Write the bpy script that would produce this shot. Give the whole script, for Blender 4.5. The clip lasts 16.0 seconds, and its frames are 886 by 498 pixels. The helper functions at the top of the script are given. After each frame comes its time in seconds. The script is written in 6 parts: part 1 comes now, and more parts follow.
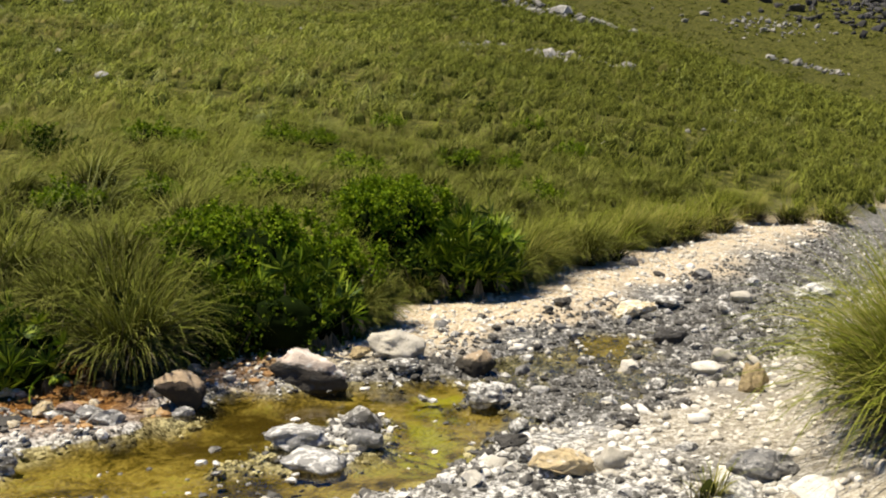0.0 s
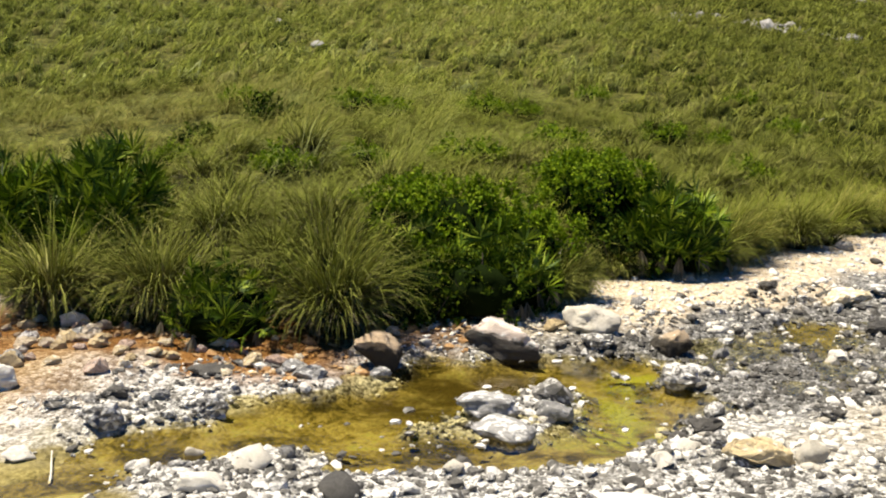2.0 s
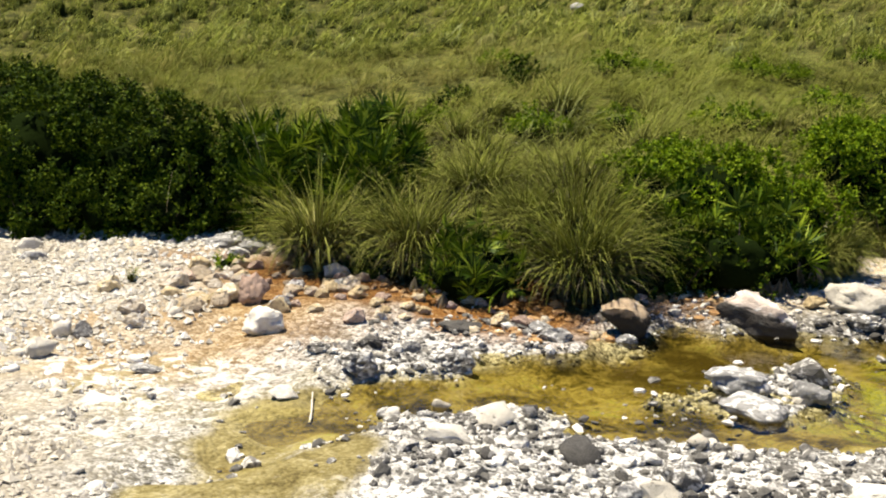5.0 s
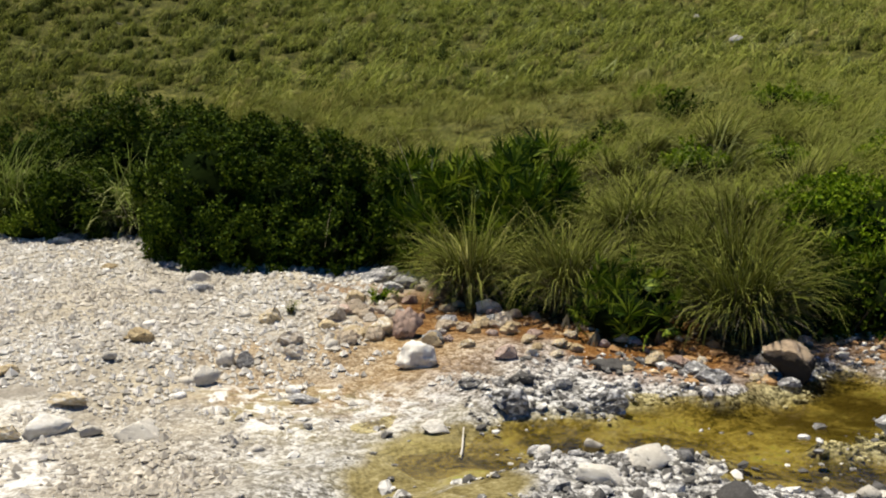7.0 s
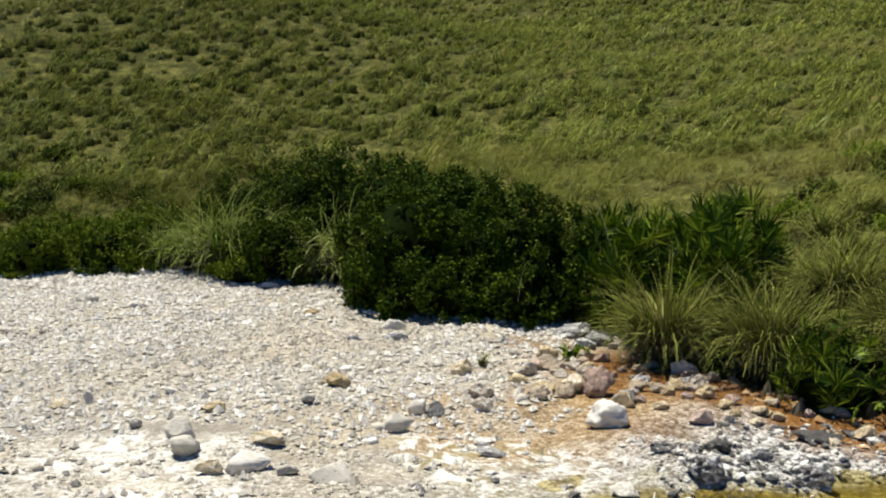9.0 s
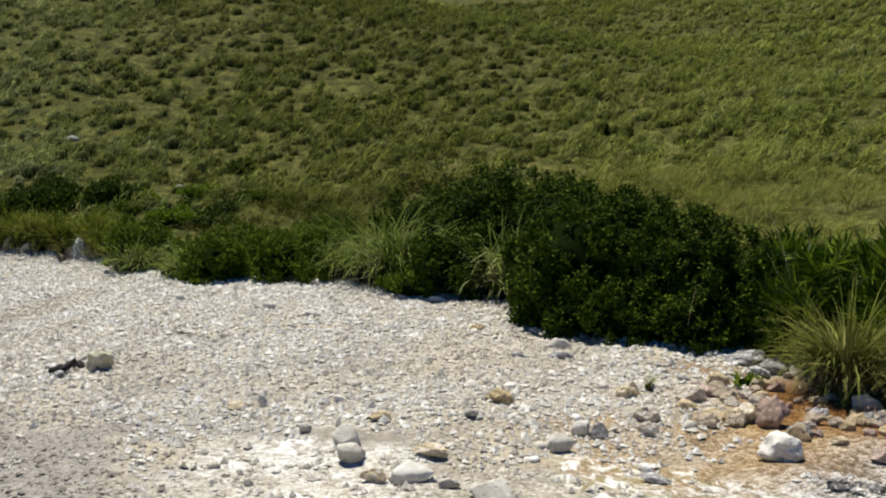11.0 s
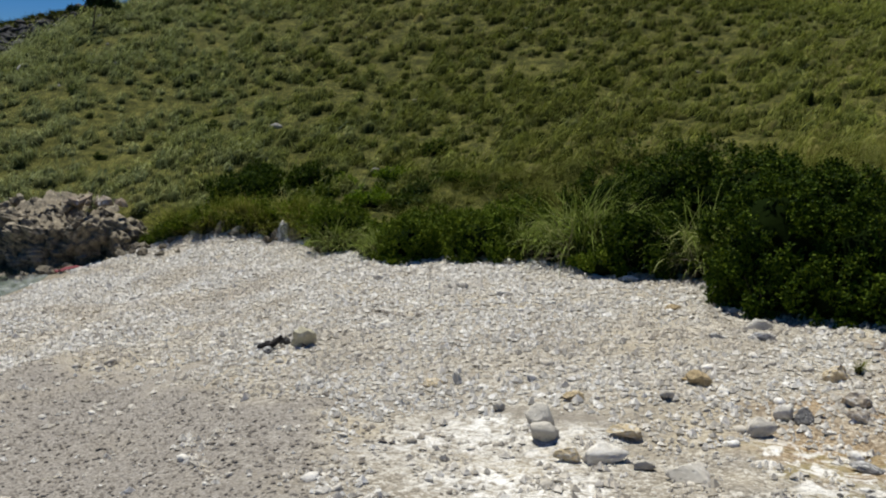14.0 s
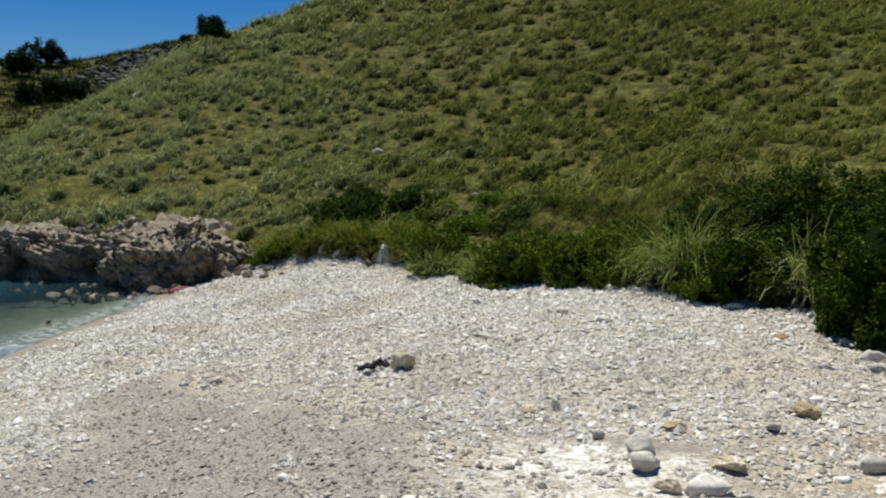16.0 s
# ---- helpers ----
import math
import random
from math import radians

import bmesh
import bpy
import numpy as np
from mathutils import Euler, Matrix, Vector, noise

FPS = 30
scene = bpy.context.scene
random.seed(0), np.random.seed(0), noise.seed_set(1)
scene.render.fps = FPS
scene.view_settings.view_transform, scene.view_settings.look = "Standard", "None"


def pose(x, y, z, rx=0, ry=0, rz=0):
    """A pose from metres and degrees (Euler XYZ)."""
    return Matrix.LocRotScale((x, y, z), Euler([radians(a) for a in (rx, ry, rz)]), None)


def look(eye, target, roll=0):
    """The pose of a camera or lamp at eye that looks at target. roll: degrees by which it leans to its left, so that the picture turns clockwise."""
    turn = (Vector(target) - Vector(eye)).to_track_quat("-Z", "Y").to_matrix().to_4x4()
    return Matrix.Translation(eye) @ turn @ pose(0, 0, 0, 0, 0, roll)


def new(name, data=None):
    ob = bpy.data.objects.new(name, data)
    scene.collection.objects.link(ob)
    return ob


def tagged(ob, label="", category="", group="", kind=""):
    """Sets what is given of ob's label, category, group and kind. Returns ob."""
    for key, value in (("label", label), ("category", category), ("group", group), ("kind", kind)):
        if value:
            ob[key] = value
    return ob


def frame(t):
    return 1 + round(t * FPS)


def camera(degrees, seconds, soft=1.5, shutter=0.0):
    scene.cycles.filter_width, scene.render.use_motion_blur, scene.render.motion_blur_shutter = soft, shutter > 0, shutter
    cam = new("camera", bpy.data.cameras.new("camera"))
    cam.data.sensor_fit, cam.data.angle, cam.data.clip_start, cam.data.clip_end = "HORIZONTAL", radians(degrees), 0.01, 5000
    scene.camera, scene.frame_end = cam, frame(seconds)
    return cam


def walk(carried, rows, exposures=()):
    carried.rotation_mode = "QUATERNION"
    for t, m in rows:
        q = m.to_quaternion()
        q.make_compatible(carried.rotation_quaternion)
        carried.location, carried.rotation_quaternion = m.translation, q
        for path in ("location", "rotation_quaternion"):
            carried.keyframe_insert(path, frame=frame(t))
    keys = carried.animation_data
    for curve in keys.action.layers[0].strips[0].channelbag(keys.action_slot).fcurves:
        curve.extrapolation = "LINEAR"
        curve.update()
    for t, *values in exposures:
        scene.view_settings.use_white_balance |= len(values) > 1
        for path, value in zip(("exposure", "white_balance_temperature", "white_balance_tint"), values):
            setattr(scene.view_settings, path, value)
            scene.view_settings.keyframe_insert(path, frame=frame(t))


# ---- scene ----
# ---- camera: a standing person turns to the left ----
EYE = (0.0, 0.0, 2.0)
cam = camera(47.5, 16.0, soft=2.05)
TURNS = [
    (0, 0, -6.2, 0), (0.5, 3.43, -6.62, 0.82), (1, 6.75, -6.86, 1.39), (1.5, 9.22, -7.4, 1.07), (2, 11.3, -7.91, 1.15),
    (2.5, 13.36, -8.54, 1.69), (3, 14.45, -9.1, 1.27), (3.5, 18.09, -9.86, 1.31), (4, 20.08, -10.2, 1.68), (4.5, 22.9, -10.36, 1.75),
    (4.7, 24.01, -10.3, 1.55), (6.8, 33.64, -9.27, 0.3), (7, 34.37, -8.32, 0.33), (7.5, 36.44, -7.4, 0.5), (8, 37.83, -6.95, 0.57),
    (8.5, 41.97, -6.24, 0.92), (9, 45.47, -5.33, 0.83), (9.2, 46.85, -5.31, 1.02), (11.3, 56.15, -4.77, 1.37), (11.5, 56.92, -4.99, 1.1),
    (12, 58.76, -4.86, 0.76), (12.5, 61.05, -4.79, 0.92), (13, 63.1, -4.95, 0.46), (13.5, 64.52, -5.7, 0.52), (14, 65.94, -5.89, 0.17),
    (14.5, 67.48, -5.33, 0.01), (15, 68.44, -4.79, -0), (15.5, 69.97, -4.46, 0.16), (16, 71.62, -4.51, 0.19),
]
EXPOSURES = [(0.0, 0.70, 7200, 8), (1.0, 0.88, 7200, 8), (2.0, 1.00, 7200, 8), (4.7, 1.06, 7200, 8), (7.0, 0.52, 6850, 8), (8.0, 0.50, 6750, 7), (9.2, 0.64, 6600, 6), (11.3, 0.38, 6450, 7), (12.0, 0.25, 6400, 7), (13.0, 0.32, 6400, 7), (14.0, 0.18, 6350, 7), (15.0, 0.28, 6300, 6), (16.0, 0.38, 6300, 6)]


def stance(yaw, pitch, roll):
    return pose(*EYE) @ pose(0, 0, 0, 0, 0, yaw) @ pose(0, 0, 0, 90 + pitch) @ pose(0, 0, 0, 0, 0, roll)


walk(cam, [(t, stance(y, p, r)) for t, y, p, r in TURNS], EXPOSURES)

# ---- light: high summer sun over the beach, clear sky ----
SUN_AZ, SUN_EL = 95.0, 71.0
world = bpy.data.worlds.new("sky")
scene.world = world
world.use_nodes = True
wn = world.node_tree.nodes
sky = wn.new("ShaderNodeTexSky")
sky.sky_type = "NISHITA"
sky.sun_disc = False
sky.sun_elevation, sky.sun_rotation = radians(SUN_EL), radians(-SUN_AZ)
sky.air_density, sky.dust_density, sky.ozone_density, sky.altitude = 1.0, 0.1, 6.0, 0
wn["Background"].inputs["Strength"].default_value = 0.054
vivid = wn.new("ShaderNodeHueSaturation")
vivid.inputs["Saturation"].default_value = 1.50
vivid.inputs["Hue"].default_value = 0.516
world.node_tree.links.new(sky.outputs[0], vivid.inputs["Color"])
world.node_tree.links.new(vivid.outputs[0], wn["Background"].inputs[0])
sun_data = bpy.data.lights.new("sun", "SUN")
sun_data.energy, sun_data.angle, sun_data.color = 5.0, radians(0.5), (1.0, 0.95, 0.86)
sun = new("sun", sun_data)
sun_way = Vector((-math.sin(radians(SUN_AZ)) * math.cos(radians(SUN_EL)), math.cos(radians(SUN_AZ)) * math.cos(radians(SUN_EL)), math.sin(radians(SUN_EL))))
sun.matrix_world = look(sun_way * 60, (0, 0, 0))

# ---- materials ----


class Nodes:
    """A short hand for building one material."""

    def __init__(self, name):
        self.mat = bpy.data.materials.new(name)
        self.mat.use_nodes = True
        self.tree = self.mat.node_tree
        self.tree.nodes.clear()
        self.out = self.tree.nodes.new("ShaderNodeOutputMaterial")

    def add(self, kind, feature="", data_type="", blend_type="", operation="", attribute_name=""):
        n = self.tree.nodes.new("ShaderNode" + kind)
        if feature:
            n.feature = feature
        if data_type:
            n.data_type = data_type
        if blend_type:
            n.blend_type = blend_type
        if operation:
            n.operation = operation
        if attribute_name:
            n.attribute_name = attribute_name
        return n

    def link(self, a, b):
        self.tree.links.new(a, b)

    def put(self, socket, v):
        if hasattr(v, "is_output"):
            self.link(v, socket)
        else:
            socket.default_value = v

    def noise(self, scale, detail=4.0, rough=0.55, vector=None, distortion=0.0):
        n = self.add("TexNoise")
        n.inputs["Scale"].default_value, n.inputs["Detail"].default_value = scale, detail
        n.inputs["Roughness"].default_value, n.inputs["Distortion"].default_value = rough, distortion
        self.link(vector or self.coords(), n.inputs["Vector"])
        return n.outputs["Fac"]

    def cells(self, scale, vector=None, feature="F1", out="Distance"):
        n = self.add("TexVoronoi", feature=feature)
        n.inputs["Scale"].default_value = scale
        self.link(vector or self.coords(), n.inputs["Vector"])
        return n.outputs[out]

    def coords(self):
        if not hasattr(self, "geo"):
            self.geo = self.add("NewGeometry")
        return self.geo.outputs["Position"]

    def ramp(self, fac, *stops):
        n = self.add("ValToRGB")
        el = n.color_ramp.elements
        while len(el) < len(stops):
            el.new(0.5)
        for e, (p, c) in zip(el, stops):
            e.position, e.color = p, (*c, 1) if len(c) == 3 else c
        self.link(fac, n.inputs[0])
        return n.outputs[0]

    def step(self, v, a, b):
        n = self.add("MapRange")
        n.clamp = True
        self.put(n.inputs[0], v)
        n.inputs[1].default_value, n.inputs[2].default_value = a, b
        return n.outputs[0]

    def mix(self, fac, a, b, blend="MIX"):
        n = self.add("Mix", data_type="RGBA", blend_type=blend)
        self.put(n.inputs["Factor"], fac)
        for s, v in ((n.inputs[6], a), (n.inputs[7], b)):
            self.put(s, (*v, 1) if isinstance(v, tuple) and len(v) == 3 else v)
        return n.outputs[2]

    def calc(self, op, a, b=0.0):
        n = self.add("Math", operation=op)
        self.put(n.inputs[0], a)
        self.put(n.inputs[1], b)
        return n.outputs[0]

    def attr(self, name):
        n = self.add("Attribute", attribute_name=name)
        return n

    def bump(self, height, strength=0.5, distance=0.02, normal=None):
        n = self.add("Bump")
        n.inputs["Strength"].default_value, n.inputs["Distance"].default_value = strength, distance
        self.link(height, n.inputs["Height"])
        if normal:
            self.link(normal, n.inputs["Normal"])
        return n.outputs[0]

    def finish(self, color, rough=0.8, normal=None, spec=0.3, translucent=None, metal=0.0):
        p = self.add("BsdfPrincipled")
        self.put(p.inputs["Base Color"], (*color, 1) if isinstance(color, tuple) else color)
        self.put(p.inputs["Roughness"], rough)
        p.inputs["Specular IOR Level"].default_value, p.inputs["Metallic"].default_value = spec, metal
        if normal:
            self.link(normal, p.inputs["Normal"])
        last = p.outputs[0]
        if translucent:
            fac, tint = translucent
            tr = self.add("BsdfTranslucent")
            self.put(tr.inputs[0], (*tint, 1) if isinstance(tint, tuple) else tint)
            m = self.add("MixShader")
            m.inputs[0].default_value = fac
            self.link(p.outputs[0], m.inputs[1])
            self.link(tr.outputs[0], m.inputs[2])
            last = m.outputs[0]
        self.link(last, self.out.inputs[0])
        return self.mat


def island(n):
    return n.add("NewGeometry").outputs["Random Per Island"]


def stone_material(name, dark, mid, light, crust=0.3, crust_color=(0.78, 0.76, 0.70), rough=0.85, joined=False, scale=1.0, lichen=0.0, algae_shade=False, drift=None):
    n = Nodes(name)
    tc = n.add("TexCoord").outputs["Object"] if not joined else n.coords()
    rnd = island(n) if joined else n.add("ObjectInfo").outputs["Random"]
    big = n.noise(3.0 * scale, 3, 0.6, tc)
    fine = n.noise(22 * scale, 6, 0.7, tc)
    base = n.ramp(n.calc("ADD", n.calc("MULTIPLY", big, 0.55), n.calc("MULTIPLY", rnd, 0.45)), (0.2, dark), (0.5, mid), (0.8, light))
    base = n.mix(n.calc("MULTIPLY", n.step(fine, 0.35, 0.75), 0.45), base, light)
    # salt crust and dry algae in patches
    patch = n.step(n.calc("ADD", n.noise(6 * scale, 5, 0.65, tc), n.calc("MULTIPLY", rnd, 0.25)), 0.83 - crust * 0.55, 0.90 - crust * 0.45)
    base = n.mix(n.calc("MULTIPLY", patch, 0.85), base, crust_color)
    # dark lichen and old algae
    stain = n.step(n.noise(4.3 * scale, 6, 0.7, tc, 0.3), 0.60 - lichen * 0.25, 0.68 - lichen * 0.22)
    base = n.mix(n.calc("MULTIPLY", stain, 0.8 if lichen else 0.0), base, (0.045, 0.042, 0.036))
    if algae_shade:
        # black algae and the underside's shade, painted up to a ragged level
        parts = n.add("SeparateXYZ")
        n.link(tc, parts.inputs[0])
        level = n.calc("ADD", parts.outputs[2], n.calc("MULTIPLY", n.noise(5, 5, 0.7, tc), 0.5))
        base = n.mix(n.calc("MULTIPLY", n.step(level, 0.98, 0.88), 0.94), base, (0.022, 0.021, 0.018))
    if drift:
        # patches where a warmer kind of stone has gathered
        base = n.mix(n.calc("MULTIPLY", n.step(n.noise(0.55, 5, 0.65, tc), 0.46, 0.62), 0.75), base, n.mix(rnd, tuple(0.55 * v for v in drift), drift))
    pits = n.cells(30 * scale, tc)
    h = n.calc("ADD", n.calc("MULTIPLY", fine, 0.8), n.calc("MULTIPLY", pits, 0.35))
    return n.finish(base, rough, n.bump(h, 0.55, 0.03 / scale), 0.2)


def blade_material(name, low, high, dry, translucency=0.35, dark_to=0.15, sage=None, tip=None):
    """Grass: 'along' runs from root to tip, on mounds from shaded foot to lit top; 'tone' from tuft to tuft, 'sage'
    marks greyer plants.
    """
    n = Nodes(name)
    along, tone = n.attr("along").outputs["Fac"], n.attr("tone").outputs["Fac"]
    # the near-black low colour paints the shade among the roots
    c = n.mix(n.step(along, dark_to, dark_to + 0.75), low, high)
    pick = n.step(n.calc("ADD", n.calc("MULTIPLY", island(n), 0.55), n.calc("MULTIPLY", tone, 0.6)), 0.42, 1.15)
    c = n.mix(pick, c, dry)
    if tip:
        # duller tips paint shade onto the blades that hang low in front
        c = n.mix(n.step(along, 0.62, 0.95), c, tip)
        other = n.calc("FRACT", n.calc("MULTIPLY", island(n), 37.3))
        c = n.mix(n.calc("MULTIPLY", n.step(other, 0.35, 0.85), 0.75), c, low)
    if sage:
        c = n.mix(n.attr("sage").outputs["Fac"], c, n.mix(n.step(along, 0.0, 0.8), low, sage))
        c = n.mix(n.attr("deep").outputs["Fac"], c, n.mix(n.step(along, 0.1, 0.9), low, (0.140, 0.152, 0.026)))
    return n.finish(c, 0.8, None, 0.02, (translucency, c))


def leaf_material(name, dark, mid, light, translucency=0.25, rough=0.6, spec=0.05):
    n = Nodes(name)
    r = island(n)
    c = n.ramp(r, (0.0, dark), (0.55, mid), (1.0, light))
    return n.finish(c, rough, None, spec, (translucency, c))


M_PALE = stone_material("pale_limestone", (0.34, 0.305, 0.24), (0.55, 0.51, 0.43), (0.74, 0.70, 0.61), 0.25, (0.76, 0.73, 0.66), lichen=0.05)
M_MARKED = stone_material("algae_shade_stream_stone", (0.20, 0.13, 0.07), (0.34, 0.25, 0.155), (0.50, 0.43, 0.34), 0.22, algae_shade=True)
M_CRUSTED = stone_material("crusted_grey_stone", (0.12, 0.118, 0.112), (0.25, 0.245, 0.232), (0.36, 0.35, 0.33), 0.40, (0.70, 0.685, 0.64))
M_WARM = stone_material("warm_limestone", (0.24, 0.175, 0.105), (0.42, 0.335, 0.23), (0.58, 0.51, 0.40), 0.16, lichen=0.1)
M_KHAKI = stone_material("khaki_stone", (0.30, 0.27, 0.17), (0.44, 0.40, 0.27), (0.56, 0.52, 0.38), 0.1)
M_REDDISH = stone_material("algae_shade_pink_stone", (0.31, 0.225, 0.175), (0.45, 0.345, 0.275), (0.64, 0.55, 0.47), 0.14, algae_shade=True)
M_PINK = stone_material("pinkish_limestone", (0.25, 0.16, 0.115), (0.43, 0.305, 0.235), (0.58, 0.46, 0.37), 0.14, lichen=0.15)
M_GREY = stone_material("grey_stone", (0.10, 0.097, 0.092), (0.235, 0.228, 0.215), (0.42, 0.41, 0.385), 0.38, lichen=0.2)
M_DARK = stone_material("dark_wet_stone", (0.028, 0.026, 0.023), (0.078, 0.072, 0.063), (0.19, 0.18, 0.16), 0.22, rough=0.6)
M_TAN = stone_material("ochre_stone", (0.28, 0.20, 0.09), (0.48, 0.37, 0.205), (0.66, 0.56, 0.38), 0.20, lichen=0.06)
M_BED = stone_material("stream_bed_stones", (0.028, 0.027, 0.024), (0.095, 0.090, 0.080), (0.27, 0.255, 0.228), 0.40, (0.72, 0.695, 0.63), joined=True, scale=2.0)
M_GRAVEL = stone_material("dark_gravel", (0.020, 0.019, 0.017), (0.066, 0.062, 0.054), (0.19, 0.18, 0.16), 0.22, (0.70, 0.675, 0.61), joined=True, scale=2.0)
M_PEBBLE = stone_material("beach_pebbles", (0.27, 0.245, 0.20), (0.54, 0.505, 0.43), (0.80, 0.77, 0.70), 0.26, joined=True, drift=(0.62, 0.545, 0.42), scale=2.0)
M_RUBBLE = stone_material("earthy_rubble", (0.17, 0.075, 0.022), (0.33, 0.18, 0.07), (0.46, 0.33, 0.18), 0.08, joined=True, scale=2.0)
M_LEDGE = stone_material("coastal_rock", (0.030, 0.024, 0.018), (0.165, 0.138, 0.094), (0.42, 0.365, 0.270), 0.16, (0.44, 0.385, 0.28), scale=1.2, lichen=0.34)
M_SHELF = stone_material("shelf_rubble", (0.06, 0.045, 0.032), (0.20, 0.155, 0.11), (0.38, 0.31, 0.225), 0.12, joined=True, scale=1.2)
M_DRYWEED = stone_material("dry_sea_weed", (0.075, 0.064, 0.052), (0.175, 0.154, 0.126), (0.29, 0.262, 0.22), 0.0, joined=True, scale=2.0)
M_FARROCK = stone_material("far_rock", (0.014, 0.013, 0.013), (0.035, 0.034, 0.033), (0.075, 0.072, 0.07), 0.0, joined=True, scale=0.5)
M_SCREE = stone_material("hill_rock", (0.09, 0.086, 0.08), (0.20, 0.192, 0.175), (0.36, 0.345, 0.315), 0.0, joined=True, scale=0.6)
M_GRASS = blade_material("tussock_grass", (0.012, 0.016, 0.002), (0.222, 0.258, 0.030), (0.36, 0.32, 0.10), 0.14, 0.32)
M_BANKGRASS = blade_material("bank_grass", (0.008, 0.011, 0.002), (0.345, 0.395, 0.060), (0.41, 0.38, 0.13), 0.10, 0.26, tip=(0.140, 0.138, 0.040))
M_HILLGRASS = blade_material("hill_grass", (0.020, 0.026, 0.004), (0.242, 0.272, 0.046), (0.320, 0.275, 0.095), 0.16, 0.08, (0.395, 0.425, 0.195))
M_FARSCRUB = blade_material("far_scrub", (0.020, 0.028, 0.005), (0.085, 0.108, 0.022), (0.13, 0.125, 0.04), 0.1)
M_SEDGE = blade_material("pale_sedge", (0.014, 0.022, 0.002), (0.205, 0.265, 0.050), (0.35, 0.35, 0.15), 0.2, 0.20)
M_LENTISK = leaf_material("lentisk_leaf", (0.006, 0.014, 0.001), (0.029, 0.056, 0.002), (0.095, 0.132, 0.007), 0.12, 0.7)
M_PALM = leaf_material("fan_palm_leaf", (0.010, 0.022, 0.001), (0.050, 0.095, 0.003), (0.235, 0.295, 0.024), 0.15, 0.5, 0.12)
M_SHRUB = leaf_material("low_shrub_leaf", (0.020, 0.048, 0.001), (0.105, 0.178, 0.004), (0.245, 0.320, 0.018))
M_FRINGE = leaf_material("fringe_shrub_leaf", (0.020, 0.040, 0.002), (0.068, 0.106, 0.005), (0.155, 0.190, 0.016), 0.2, 0.7)
M_SCRUB = leaf_material("dull_scrub_leaf", (0.018, 0.034, 0.004), (0.042, 0.066, 0.008), (0.085, 0.110, 0.018))
M_PINE = leaf_material("pine_needle", (0.006, 0.014, 0.005), (0.012, 0.028, 0.009), (0.025, 0.045, 0.014))


def plain_wood(name, a, b, spec=0.2):
    n = Nodes(name)
    tc = n.add("TexCoord").outputs["Object"]
    g = n.noise(30, 5, 0.6, tc)
    return n.finish(n.mix(g, a, b), 0.9, n.bump(g, 0.5, 0.01), spec)


M_BARK = plain_wood("bark", (0.035, 0.026, 0.018), (0.11, 0.085, 0.06))
M_CHAR = plain_wood("charred_wood", (0.008, 0.008, 0.008), (0.035, 0.030, 0.027))
M_STALK = blade_material("dry_stalk", (0.25, 0.22, 0.12), (0.42, 0.38, 0.24), (0.50, 0.45, 0.32), 0.2)
M_STICK = plain_wood("bleached_wood", (0.40, 0.36, 0.28), (0.66, 0.62, 0.53))
# near-black: the shade inside the plants is put into this colour
M_TWIG_SHADE = plain_wood("shaded_inner_twigs", (0.004, 0.008, 0.002), (0.010, 0.016, 0.004), 0.0)
M_DEADLEAF = leaf_material("withered_leaf", (0.05, 0.042, 0.026), (0.11, 0.094, 0.062), (0.20, 0.175, 0.125), 0.2, 0.7)
M_CLOTH = plain_wood("faded_red_cloth", (0.13, 0.030, 0.036), (0.24, 0.07, 0.075))

# ---- the lie of the land ----


def smooth(v, a, b):
    t = np.clip((np.asarray(v, float) - a) / (b - a), 0, 1)
    return t * t * (3 - 2 * t)


def value_noise(x, y, seed=0):
    """Smooth noise from -1 to 1 on a unit grid."""
    x, y = np.asarray(x, float), np.asarray(y, float)
    xi, yi = np.floor(x).astype(np.int64), np.floor(y).astype(np.int64)
    fx, fy = x - xi, y - yi
    fx, fy = fx * fx * (3 - 2 * fx), fy * fy * (3 - 2 * fy)

    def h(i, j):
        k = (i * 374761393 + j * 668265263 + seed * 974634) & 0x7FFFFFFF
        k = ((k ^ (k >> 13)) * 1274126177) & 0x7FFFFFFF
        return ((k ^ (k >> 16)) & 0xFFFF) / 32767.5 - 1

    return (h(xi, yi) * (1 - fx) + h(xi + 1, yi) * fx) * (1 - fy) + (h(xi, yi + 1) * (1 - fx) + h(xi + 1, yi + 1) * fx) * fy


def fractal(x, y, seed=0, octaves=4):
    return sum(value_noise(x * 2**o, y * 2**o, seed + o) * 0.5**o for o in range(octaves))


# foot of the hill, from upstream to the cape
FOOT = [(60, 95), (14, 31), (10.5, 25), (6, 21), (3.2, 18), (1.6, 15), (0.6, 13), (-0.9, 10.7), (-2.3, 8.5), (-3.4, 8.1), (-5.4, 8.5),
        (-7.5, 9.6), (-9.5, 9.9), (-12, 10.0), (-15.5, 9.3), (-17.5, 7.6), (-20, 6.3), (-22.3, 4.6), (-25, 3.0), (-27.2, 0.8), (-29, -3.5), (-36, -14), (-50, -26), (-150, -90)]
CHANNEL = [(12, 26), (8, 18.5), (4.6, 13.2), (2.0, 9.6), (0.4, 7.6), (-1.6, 6.6), (-3.2, 5.3), (-4.6, 4.2)]
POOLS = [((-0.25, 7.75), (-1.4, 7.3), 0.42), ((-1.25, 7.0), (-2.3, 5.95), 0.42), ((-2.2, 5.75), (-2.9, 5.15), 0.3), ((0.05, 7.1), (-0.15, 6.2), 0.3),
         ((-0.25, 5.75), (-1.5, 5.15), 0.28), ((-3.1, 4.75), (-3.7, 4.3), 0.36), ((-2.95, 4.5), (-3.3, 3.6), 0.40), ((-1.5, 6.3), (-2.0, 5.6), 0.25), ((1.55, 9.6), (1.75, 9.9), 0.2), ((-1.15, 5.9), (-1.6, 5.75), 0.26)]


